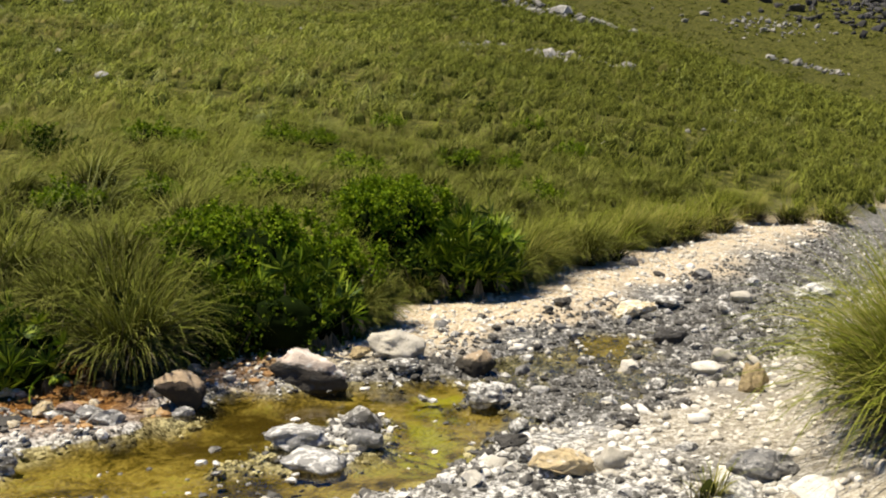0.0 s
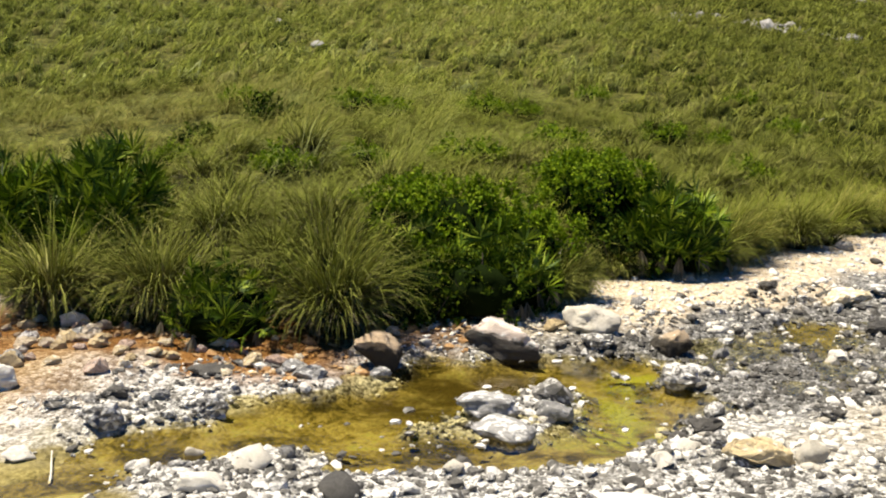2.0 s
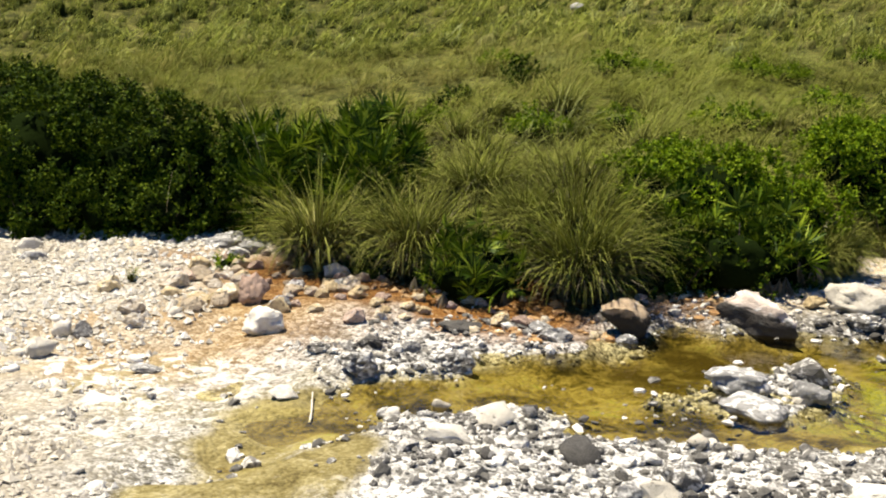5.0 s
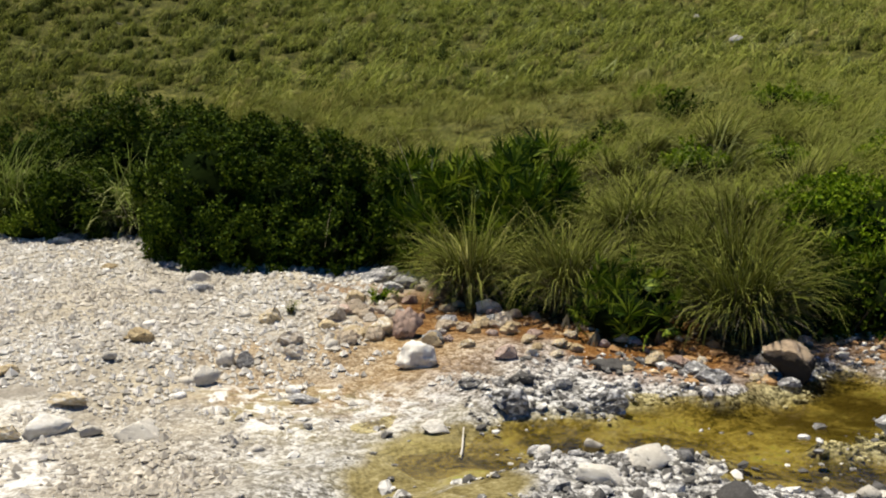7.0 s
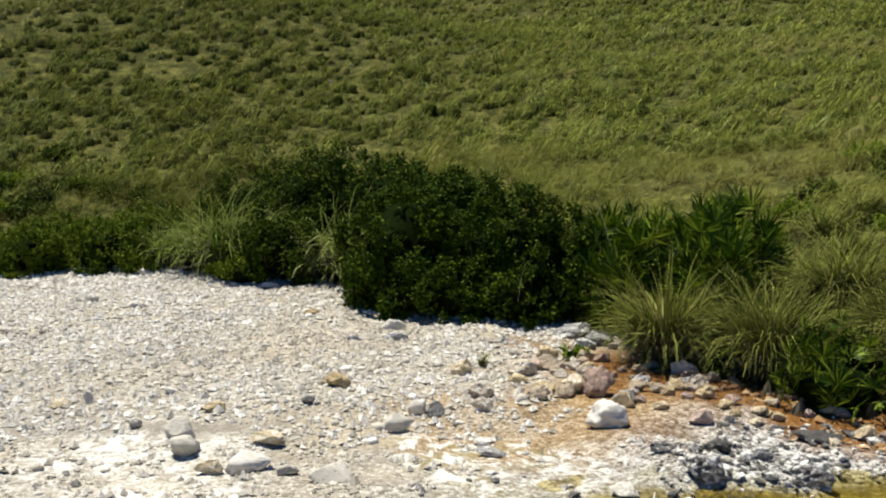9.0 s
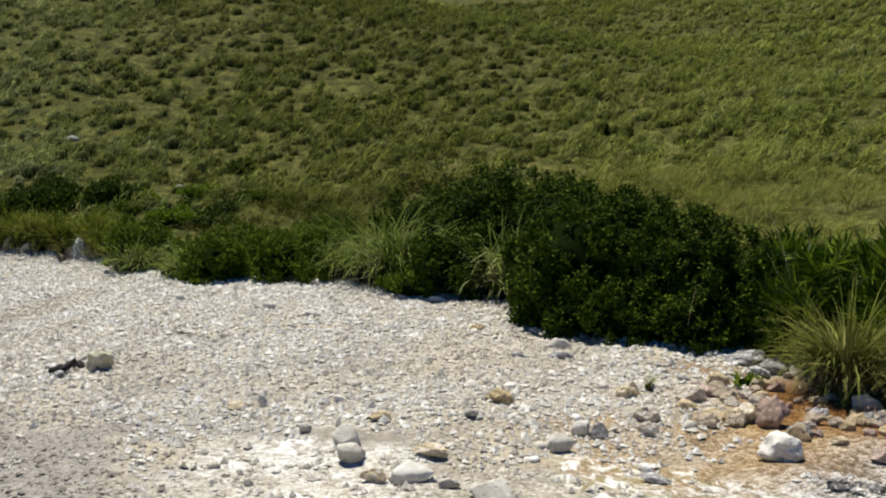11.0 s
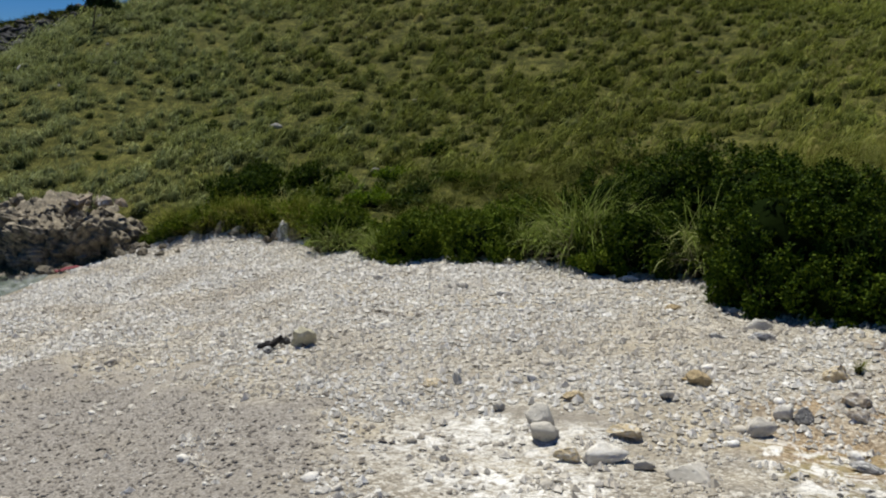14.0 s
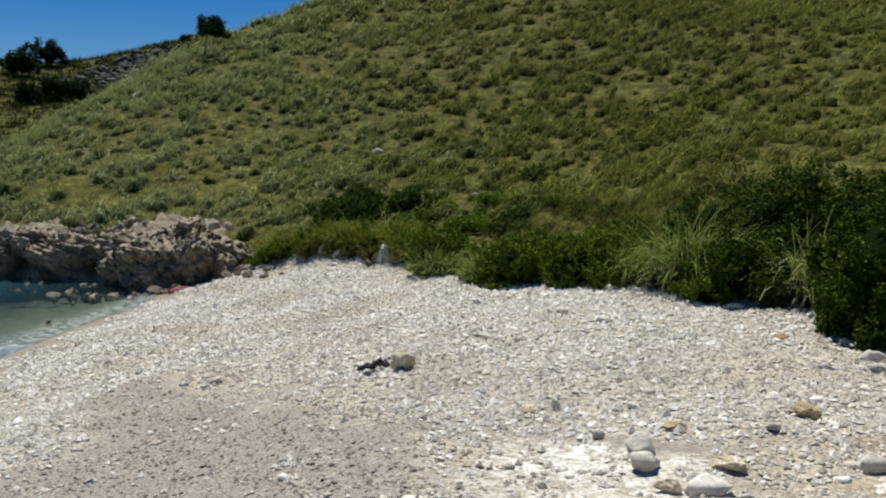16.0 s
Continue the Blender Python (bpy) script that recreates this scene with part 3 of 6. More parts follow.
def boulders(rows, materials, words, group, sink=0.24, jagged=None):
    """Rows of x, y, width, height: one stone each, turned at random and sunk a little."""
    rng = np.random.RandomState(len(rows) * 7 + len(words))
    for i, (x, y, w, h) in enumerate(rows):
        me = (jagged if jagged else BOULDERS if w > 0.4 else LESSER)[rng.randint(7)].copy()
        size = "large" if w > 0.4 else "medium-sized" if w > 0.2 else "small"
        d = math.hypot(x, y)
        cx, cy = x * (1 + 0.12 * w / d), y * (1 + 0.12 * w / d)
        ob = thing("boulder" if w > 0.2 else "stone", me, materials[i % len(materials)], f"{size} {words}", "rock", group)
        depth = w * rng.uniform(0.6, 0.85)
        face = math.degrees(math.atan2(-x, y))
        ob.matrix_world = pose(cx, cy, height(cx, cy) - h * sink, rng.uniform(-6, 6), rng.uniform(-8, 8), face + rng.choice([0, 180]) + rng.uniform(-12, 12)) @ Matrix.Diagonal((w, depth, h * 1.02, 1))


TAN_2 = [(-4.34, 6.20, 0.20, 0.15), (-5.51, 7.26, 0.21, 0.14), (-5.38, 6.20, 0.17, 0.10), (-3.60, 6.45, 0.11, 0.08), (-3.55, 6.80, 0.13, 0.09)]
PALE_3 = [(-4.81, 6.08, 0.18, 0.13), (-4.91, 5.87, 0.22, 0.14), (-5.30, 6.60, 0.17, 0.13), (-5.03, 5.40, 0.17, 0.12), (-4.34, 6.66, 0.14, 0.10), (-5.53, 6.40, 0.28, 0.17), (-5.50, 6.70, 0.24, 0.16), (-5.30, 5.66, 0.22, 0.15)]
TAN_1 = [(0.68, 5.47, 0.34, 0.18), (2.28, 7.27, 0.23, 0.29), (2.18, 11.23, 0.51, 0.26), (-0.72, 8.62, 0.19, 0.13), (-4.82, 6.21, 0.21, 0.18), (0.60, 5.50, 0.22, 0.17), (-4.95, 5.90, 0.22, 0.12), (-2.81, 6.92, 0.17, 0.12), (-5.25, 3.19, 0.18, 0.11), (-6.19, 4.92, 0.25, 0.13), (-5.41, 3.73, 0.24, 0.10), (-6.16, 3.79, 0.17, 0.08), (-5.90, 6.06, 0.23, 0.17), (-5.00, 6.06, 0.23, 0.12), (-4.89, 6.13, 0.15, 0.12), (-7.35, 3.19, 0.19, 0.09), (-9.00, 6.80, 0.19, 0.09)]
PINK_1 = [(-4.61, 6.25, 0.28, 0.30), (-3.69, 6.23, 0.18, 0.12)]
PALE_1 = [(-1.09, 8.74, 0.14, 0.12), (0.95, 5.48, 0.20, 0.16), (1.77, 4.61, 0.28, 0.13), (2.24, 8.30, 0.29, 0.14), (2.50, 8.78, 0.24, 0.16), (3.70, 12.26, 0.31, 0.19), (1.49, 14.53, 0.30, 0.12), (-4.53, 7.35, 0.23, 0.16), (-2.01, 4.33, 0.25, 0.13), (0.03, 4.58, 0.38, 0.19), (-3.33, 4.79, 0.19, 0.09), (-2.47, 5.20, 0.12, 0.10), (-5.84, 3.32, 0.22, 0.20), (-5.12, 4.61, 0.25, 0.16), (-5.38, 5.06, 0.14, 0.14)]
PALE_2 = [(-5.14, 3.39, 0.33, 0.15), (-4.96, 3.57, 0.14, 0.09), (-4.67, 3.68, 0.30, 0.13), (-5.55, 3.20, 0.20, 0.15), (-6.30, 3.26, 0.09, 0.09), (-12.01, 5.53, 0.19, 0.16), (-11.77, 5.54, 0.15, 0.13), (-10.95, 5.69, 0.24, 0.11), (-7.27, 3.38, 0.08, 0.16), (-15.26, 8.39, 0.24, 0.14), (-11.13, 7.74, 0.23, 0.11), (-23.94, 5.58, 0.47, 0.36), (-21.94, 4.91, 0.35, 0.20), (-7.71, 6.89, 0.27, 0.13), (-13.62, 5.06, 0.18, 0.13), (-14.48, -0.03, 0.15, 0.10)]
DARK_1 = [(-0.34, 8.30, 0.30, 0.16), (2.21, 9.68, 0.35, 0.17), (1.35, 11.22, 0.23, 0.14), (1.19, 6.47, 0.22, 0.11), (0.33, 7.38, 0.35, 0.19), (2.64, 11.75, 0.41, 0.14), (0.43, 6.09, 0.22, 0.11), (1.71, 7.92, 0.21, 0.12), (-3.16, 5.37, 0.27, 0.18), (-2.68, 5.84, 0.29, 0.17), (-3.34, 5.84, 0.19, 0.11), (-0.87, 4.40, 0.22, 0.15), (0.49, 5.70, 0.16, 0.14), (-3.00, 6.58, 0.34, 0.08), (-3.57, 5.55, 0.19, 0.07)]
GREY_1 = [(-6.12, 7.88, 0.5, 0.18), (-5.75, 7.75, 0.36, 0.15), (1.70, 5.20, 0.40, 0.22), (1.50, 4.98, 0.22, 0.15), (4.68, 12.38, 0.59, 0.26), (3.58, 13.81, 0.29, 0.19), (-0.02, 9.80, 0.17, 0.11), (2.73, 14.58, 0.29, 0.17), (-2.48, 6.90, 0.30, 0.14), (-4.34, 7.07, 0.26, 0.10), (-2.34, 6.83, 0.28, 0.14), (-1.02, 4.14, 0.17, 0.12), (0.34, 7.38, 0.34, 0.19), (-1.89, 7.18, 0.17, 0.10), (-3.06, 5.92, 0.16, 0.09), (-5.25, 5.12, 0.14, 0.14), (-5.75, 7.55, 0.27, 0.11), (-4.59, 6.81, 0.18, 0.11), (-4.36, 6.24, 0.18, 0.13)]
GREY_2 = [(-4.39, 4.79, 0.21, 0.07), (-20.76, 5.57, 0.31, 0.51), (-7.61, 6.29, 0.18, 0.07), (-7.32, 6.57, 0.28, 0.10)]

boulders(TAN_1, [M_TAN], "ochre-stained rough stone lying on the gravel", "stones along the stream", 0.24, ROUGH)
boulders(TAN_2, [M_TAN], "ochre stone heaped at the foot of the bank", "stones along the stream")
boulders(PALE_3, [M_WARM], "warm cream-coloured stone heaped at the foot of the bank", "stones along the stream", 0.24, ROUGH)
boulders(PINK_1, [M_PINK], "pinkish weathered boulder at the foot of the bank", "stones along the stream", 0.24, ROUGH)
boulders(PALE_1, [M_PALE], "pale sunlit limestone lying beside the stream", "stones along the stream")
boulders(PALE_2, [M_PALE], "whitish limestone lying on the pebble beach", "stones on the beach")
boulders(DARK_1, [M_DARK], "dark jagged stone in the stream bed", "stones along the stream", 0.2, JAGGED)
boulders(GREY_1, [M_GREY], "grey worn stone lying in the gravel", "stones along the stream", 0.24, ROUGH)
boulders(GREY_2, [M_GREY], "grey worn stone lying on the pebble beach", "stones on the beach")


def single_boulder(x, y, w, deep, h, material, label, yaw, tilt, seed, blocky):
    """A large single stone of its own shape; some have algae and painted shade round the foot."""
    me = stone_mesh("boulder", BALL4, seed, 0.26, blocky, True)
    ob = thing("boulder", me, material, label, "rock", "stones along the stream")
    ob.matrix_world = pose(x, y, height(x, y) - 0.20 * h, 0, tilt, yaw) @ Matrix.Diagonal((w, deep, h, 1))


single_boulder(-1.99, 7.36, 0.40, 0.34, 0.33, M_MARKED, "ochre-topped boulder blackened below by algae and painted shade beside the pool", 20, 6, 203, 1.6)
single_boulder(-1.12, 8.05, 0.66, 0.36, 0.34, M_REDDISH, "long pinkish boulder with a black underside beside the pool", 2, 13, 207, 2.4)
single_boulder(-0.43, 8.72, 0.52, 0.42, 0.30, M_PALE, "smooth cream-white boulder on the gravel by the pool", 8, 6, 211, 1.2)
single_boulder(0.26, 8.42, 0.37, 0.30, 0.26, M_MARKED, "whitish boulder with a blackened base by the pool", -5, 4, 212, 1.8)

single_boulder(-9.50, 2.74, 0.26, 0.22, 0.27, M_KHAKI, "pale khaki squarish block beside charred driftwood", 70, 2, 231, 2.6)
single_boulder(-4.21, 5.80, 0.32, 0.27, 0.25, M_PALE, "cream-white blocky boulder on the brown earth below the bank", 30, 5, 211, 1.6)
CRUSTY = "grey boulder with white dried crust standing in the pool"
single_boulder(-0.95, 6.42, 0.42, 0.30, 0.20, M_CRUSTED, CRUSTY, 15, -4, 221, 1.6)
single_boulder(-0.80, 6.00, 0.44, 0.32, 0.17, M_CRUSTED, CRUSTY, -8, 9, 222, 1.8)
single_boulder(-0.50, 6.40, 0.26, 0.22, 0.16, M_CRUSTED, CRUSTY, 40, 3, 223, 1.6)


def bank_stones(n, x0, x1, s0, s1, seed):
    """Rows for boulders(): stones lying in the earth at the foot of the bank."""
    r = np.random.RandomState(seed)
    rows = []
    while len(rows) < n:
        x, y = r.uniform(x0, x1), r.uniform(5.5, 8.3)
        up = up_hill(np.array([x]), np.array([y]))[0]
        if s0 < up < s1 and pool(np.array([x]), np.array([y]))[0] < -0.15:
            w = min(r.gamma(2.2, 0.032) + 0.055, 0.22)
            rows.append((x, y, w, w * r.uniform(0.5, 0.8)))
    return rows


boulders(bank_stones(46, -5.9, -4.0, -1.9, -0.7, 931), [M_TAN, M_WARM, M_PINK], "warm-coloured stone heaped in brown earth below the bank", "stones along the stream", 0.24, ROUGH)
boulders(bank_stones(40, -4.1, -1.7, -1.7, -0.5, 932), [M_TAN, M_PINK, M_TAN], "earth-stained stone fallen from the bank", "stones along the stream", 0.24, ROUGH)

# cobbles in the stream bed, one by one
COBBLES = [stone_mesh("cobble", BALL2, 60 + i, 0.36, 1.5, i % 2 == 0) for i in range(6)]
COBBLE_ROCK = [(M_GREY, "rounded grey cobble with pale dried crust"), (M_DARK, "dark grey cobble in the dry stream bed"), (M_PALE, "whitish rounded cobble in the gravel")]
COBBLE_SET = []
for me in COBBLES:
    for material, words in COBBLE_ROCK:
        c = me.copy()
        c.materials.append(material)
        COBBLE_SET.append((c, words))


def in_bed(x, y):
    w = 0.35 * fractal(x * 1.1, y * 1.1, 31, 3)
    return np.maximum(np.where(x > -3.6, 1.55 - along_line(x, y, CHANNEL) + w, -1), np.where(x > -3.3, 2.4 - np.hypot((x + 0.9) / 1.15, y - 4.6) + w, -1))


rng = np.random.RandomState(5)
made = 0
while made < 270:
    x, y = rng.uniform(-3.4, 4.5), rng.uniform(3.6, 14)
    a = math.degrees(math.atan2(-x, y))
    if not (-25 < a < 46) or in_bed(np.array([x]), np.array([y]))[0] < 0.1 or pool(np.array([x]), np.array([y]))[0] > -0.02:
        continue
    if rng.rand() > 1.5 - y * 0.085 or (x < -0.9 and up_hill(np.array([x]), np.array([y]))[0] > -2.1):
        continue
    c, words = COBBLE_SET[rng.randint(len(COBBLE_SET))]
    if y + 0.9 * x > 7.2 and "whitish" in words and rng.rand() < 0.75:
        c, words = COBBLE_SET[1]
    w = rng.gamma(3, 0.024) + 0.05
    made += 1
    if mire(x, y) > -0.05:
        continue
    ob = tagged(new("cobble", c), words, "rock", "cobbles in the stream bed")
    ob.matrix_world = pose(x, y, height(x, y) - 0.2 * w, rng.uniform(-14, 14), rng.uniform(-14, 14), rng.uniform(0, 360)) @ Matrix.Diagonal((w, w * rng.uniform(0.65, 0.95), w * rng.uniform(0.5, 0.75), 1))


def scatter_stones(name, pts, sizes, material, label, category, base, seed, flat=(0.4, 0.75), sink=0.25, rounded=True, floor=None):
    """Loose stones past counting, as one mesh."""
    r = np.random.RandomState(seed)
    v, f = base
    n = len(pts)
    shape = v[None] * (1 + 0.22 * r.normal(size=(n, len(v), 1)).clip(-1.4, 1.4))
    shape = shape * np.stack([np.ones(n), r.uniform(0.6, 1, n), r.uniform(*flat, n)], 1)[:, None]
    a, t = r.uniform(0, 2 * np.pi, n), r.normal(0, 0.22, n)
    shape[..., 2] += shape[..., 0] * t[:, None]
    c, s = np.cos(a)[:, None], np.sin(a)[:, None]
    x = shape[..., 0] * c - shape[..., 1] * s
    y = shape[..., 0] * s + shape[..., 1] * c
    out = np.stack([x, y, shape[..., 2] + 0.3 - sink], -1) * sizes[:, None, None]
    z = land(pts[:, 0], pts[:, 1])
    z = z if floor is None else np.maximum(z, floor)
    out += np.stack([pts[:, 0], pts[:, 1], z], 1)[:, None]
    faces = (f[None] + (np.arange(n) * len(v))[:, None, None]).reshape(-1, 3)
    return thing(name, raw_mesh(name, out.reshape(-1, 3), tris=faces, smooth_faces=rounded), material, label, category, kind="stuff")


def polar_points(n, r0, r1, a0, a1, seed, power=2.0):
    r = np.random.RandomState(seed)
    d = (r0**power + (r1**power - r0**power) * r.rand(n)) ** (1 / power)
    a = np.radians(r.uniform(a0, a1, n))
    return np.stack([-np.sin(a) * d, np.cos(a) * d], 1)


def keep(pts, test):
    return pts[test(pts[:, 0], pts[:, 1])]


rng = np.random.RandomState(8)
BEACH = lambda x, y: (up_hill(x, y) < 0.3) & ((weedy(x, y) + 0.3 * fractal(x * 1.1, y * 1.1, 31, 3) < 0.0) | (fractal(x * 6, y * 6, 27, 2) > 0.5)) & ((np.hypot((x + 5.45) / 1.15, (y - 2.85) / 0.95) > 1.0) | (fractal(x * 7, y * 7, 28, 2) > 0.25)) & ((np.hypot((x + 3.85) / 1.25, (y - 4.55) / 1.0) > 0.95) | (fractal(x * 5, y * 5, 38, 2) > 0.35)) & (pool(x, y) < 0.0) & ((mire(x, y) < 0.0) | (fractal(x * 5, y * 5, 39, 2) > 0.55)) & (seaward(x, y) < -0.45 + 0.4 * fractal(x * 1.3, y * 1.3, 29, 2)) & (in_bed(x, y) < 0.25) & ((up_hill(x, y) < -2.0 + 0.5 * fractal(x, y, 4, 2)) | (x < -6.0 + 0.7 * fractal(x, y, 7, 2))) & ((up_hill(x, y) < -4.0 + fractal(x, y, 14, 2)) | (x < -5.3 + 0.7 * fractal(x, y, 7, 2)) | (fractal(x * 5, y * 5, 17, 2) > 0.35))
p = keep(np.concatenate([polar_points(105000, 4.0, 27.5, 26, 98, 71, 1.25), polar_points(20000, 13, 27.5, 55, 98, 70, 2.0)]), BEACH)
scatter_stones("beach_pebbles", p, np.minimum(rng.gamma(2.6, 0.0105, len(p)) + 0.016, 0.10) * (0.8 + np.hypot(p[:, 0], p[:, 1]) / 40), M_PEBBLE, "loose white and grey pebbles of a dry beach", "pebbles", OCTA, 72, (0.5, 0.95), 0.18, False)
p = keep(polar_points(15000, 4.2, 12.5, 58, 98, 81, 1.2), lambda x, y: (weedy(x, y) + 0.35 * fractal(x * 1.1, y * 1.1, 31, 3) > -0.1 + 0.4 * fractal(x * 3, y * 3, 33, 2)) & (up_hill(x, y) < -2))
scatter_stones("dry_seaweed", p, np.minimum(np.random.RandomState(82).gamma(2.0, 0.009, len(p)) + 0.008, 0.06), M_DRYWEED, "dark dry sea weed scraps strewn over the pebbles", "seaweed", OCTA, 83, (0.10, 0.3), 0.1, False)
rng2 = np.random.RandomState(88)
DRIFT = [((-19.9, 2.1), (-16.6, 1.9)), ((-17.9, 3.8), (-16.6, 4.1)), ((-16.2, 3.6), (-14.2, 3.9)), ((-14.8, 0.9), (-12.2, 1.6)), ((-12.2, 4.2), (-10.4, 4.3))]
p = np.concatenate([np.stack([ax + (bx - ax) * u + rng2.normal(0, 0.10, 260), ay + (by - ay) * u + rng2.normal(0, 0.16, 260) + 0.12 * np.sin(u * 9)], 1) for (ax, ay), (bx, by) in DRIFT for u in (rng2.rand(260),)])[::3]
scatter_stones("dry_seaweed", p, np.minimum(rng2.gamma(2.0, 0.018, len(p)) + 0.02, 0.12), M_DRYWEED, "dark drift lines of dry sea weed on the pebbles", "seaweed", OCTA, 89, (0.12, 0.35), 0.1, False)
p = keep(polar_points(11000, 11, 26, 52, 97, 84, 1.8), BEACH)
scatter_stones("beach_stones", p, np.minimum(np.random.RandomState(85).gamma(2.0, 0.014, len(p)) + 0.035, 0.13), M_PEBBLE, "larger white and grey stones of the upper beach", "pebbles", OCTA, 86, (0.35, 0.7), 0.2, False)
p = keep(polar_points(1900, 4.4, 25, 26, 98, 171, 1.5), BEACH)
scatter_stones("beach_pebbles", p, np.minimum(rng.gamma(2.4, 0.02, len(p)) + 0.035, 0.15), M_PEBBLE, "larger pale pebbles strewn over the beach", "pebbles", BALL1, 172)
p = keep(polar_points(56000, 4.2, 24, -26, 33, 73, 1.2), lambda x, y: (in_bed(x, y) > 0.3) & (pool(x, y) < 0.02) & ((mire(x, y) < 0.02) | (fractal(x * 5, y * 5, 39, 2) > 0.5)) & ~((x < -2.1 + 0.3 * fractal(x, y, 8, 2)) & (up_hill(x, y) > -1.5 + 0.4 * fractal(x * 2, y * 2, 3, 2))))
dark = p[:, 1] + 0.9 * p[:, 0] + rng.normal(0, 0.4, len(p)) > 7.0
scatter_stones("stream_gravel", p[dark], np.minimum(rng.gamma(1.9, 0.016, dark.sum()) + 0.013, 0.12), M_GRAVEL, "dark grey gravel of the damp stream bed", "gravel", OCTA, 174, (0.5, 0.95), 0.2, False)
p = p[~dark]
scatter_stones("stream_gravel", p, np.minimum(rng.gamma(1.5, 0.018, len(p)) + 0.011, 0.12), M_BED, "grey gravel with white dried crust in the stream bed", "gravel", BALL1, 74, (0.5, 0.95), 0.25, False)
p = keep(polar_points(22000, 4.3, 28, -26, 28, 75, 1.3), lambda x, y: (in_bed(x, y) < 0.45) & (up_hill(x, y) < 0.1) & (pool(x, y) < 0) & (x > -1.6 + 0.5 * fractal(x, y, 7, 2)))
scatter_stones("bank_pebbles", p, np.minimum(rng.gamma(2.0, 0.020, len(p)) + 0.014, 0.18), M_PEBBLE, "beige pebbles and small stones along the stream", "pebbles", BALL1, 76)
p = keep(polar_points(3600, 6.0, 11, 8, 47, 77), lambda x, y: (up_hill(x, y) < 0.2) & (up_hill(x, y) > -1.5 + 0.4 * fractal(x * 1.5, y * 1.5, 18, 2)) & (pool(x, y) < -0.1) & (x > -5.3 + 0.5 * fractal(x, y, 7, 2)))
scatter_stones("rubble", p, np.minimum(rng.gamma(1.5, 0.022, len(p)) + 0.012, 0.15), M_RUBBLE, "ochre earth rubble fallen from the bank", "rubble", BALL1, 78, (0.4, 0.8), 0.3, False)
p = keep(polar_points(1500, 4.2, 10.5, -12, 44, 79, 1.5), lambda x, y: (pool(x, y) > -0.12) & (pool(x, y) + 0.2 * fractal(x * 3, y * 3, 23, 2) < 0.14))
scatter_stones("pool_edge_crust", p, np.minimum(rng.gamma(1.6, 0.022, len(p)) + 0.014, 0.13), M_BED, "white crusted bits standing in the shallow pool", "gravel", BALL1, 80, (0.35, 0.6), 0.2, False, 0.0)

# ---- rocks of the cape and the hill ----


def ledge():
    """Weathered rock shelf above the water: a bulging snout, undercut at its foot, and a recessed wall with hollows beyond it."""
    line = [Vector(p) for p in ((-25.3, 3.5), (-25.0, 2.9), (-25.05, 2.3), (-25.0, 1.6), (-25.15, 0.9), (-25.6, 0.25), (-26.6, -0.15), (-27.6, -0.6), (-28.0, -1.4), (-28.6, -2.8), (-29.6, -6.5), (-33.0, -11.5), (-38, -17))]
    cuts = np.cumsum([0] + [(b - a).length for a, b in zip(line, line[1:])])
    nu, nv = 440, 130
    verts = np.zeros((nv, nu, 3))
    for i, d in enumerate(np.linspace(0, cuts[-1], nu)):
        k = min(int(np.searchsorted(cuts, d, "right")) - 1, len(line) - 2)
        f = (d - cuts[k]) / (cuts[k + 1] - cuts[k])
        p = line[k].lerp(line[k + 1], f)
        t = (line[min(k + 2, len(line) - 1)] - line[max(k - 1, 0)]).normalized()
        back = Vector((-1.0, 0.25)).normalized().lerp(Vector((t.y, -t.x)) * (-1 if t.y > 0 else 1), 0.5).normalized()
        snout = min(1.0, d / 1.6) * (1 - min(1.0, max(0.0, (d - 3.6) / 1.4)))
        rim = -0.36 + 0.48 * min(1, d / 1.5) + 0.16 * math.sin(d * 1.7 + 0.6) + 0.06 * min(1, max(0.0, d - 4.2))
        for j in range(nv):
            g = j / (nv - 1)
            if g < 0.55:
                q = g / 0.55
                # bulging face, cut back at the water's edge
                off = 0.60 * (1 - q) ** 1.2 + 0.30 * max(0.0, q - 0.82) / 0.18 + 0.35 * snout * max(0.0, 1 - q * 2.4) ** 1.5
                z = -1.5 + (rim + 1.5) * q
            else:
                q = (g - 0.55) / 0.45
                off, z = 0.30 + 3.9 * q, rim + 0.50 * q - 1.0 * max(0, q - 0.8)
            c = Vector((p.x + back.x * off, p.y + back.y * off, z))
            hollow = sum(math.exp(-((d - m) / w) ** 2) for m, w in ((6.0, 0.45), (7.9, 0.40), (9.6, 0.5))) * math.exp(-((z + 0.45) / 0.55) ** 2)
            n1 = noise.fractal(c * 0.75, 0.9, 2.0, 4)
            s = Vector((c.x * 1.1, c.y * 1.1, c.z * 0.55))
            v1 = noise.voronoi(s * 1.0)[0]
            v2 = noise.voronoi(s * 2.7 + Vector((5, 2, 9)))[0]
            v3 = noise.voronoi(c * 6.5)[0]
            push = 0.55 * n1 + 0.42 * min(1, 2.2 * (v1[1] - v1[0])) + 0.26 * min(1, 2.4 * (v2[1] - v2[0])) + 0.15 * min(1, 2.6 * (v3[1] - v3[0])) + 0.07 * noise.noise(c * 15) - 0.2
            face = 1.0 if g < 0.55 else max(0.0, 1 - (g - 0.55) * 7)
            shift = back * (-(push - 0.3) * face + 1.0 * hollow)
            verts[j, i] = (c.x + shift.x, c.y + shift.y, c.z + 0.42 * push * (0.25 + 0.9 * g) - 0.16)
    return grid_mesh("rock_ledge", verts[..., 0], verts[..., 1], verts[..., 2])


ledge_me = ledge()
ledge_me.flip_normals()
ledge_ob = thing("rock_ledge", ledge_me, M_LEDGE, "weathered brown-grey rock shelf above the sea with dark hollows", "rock")
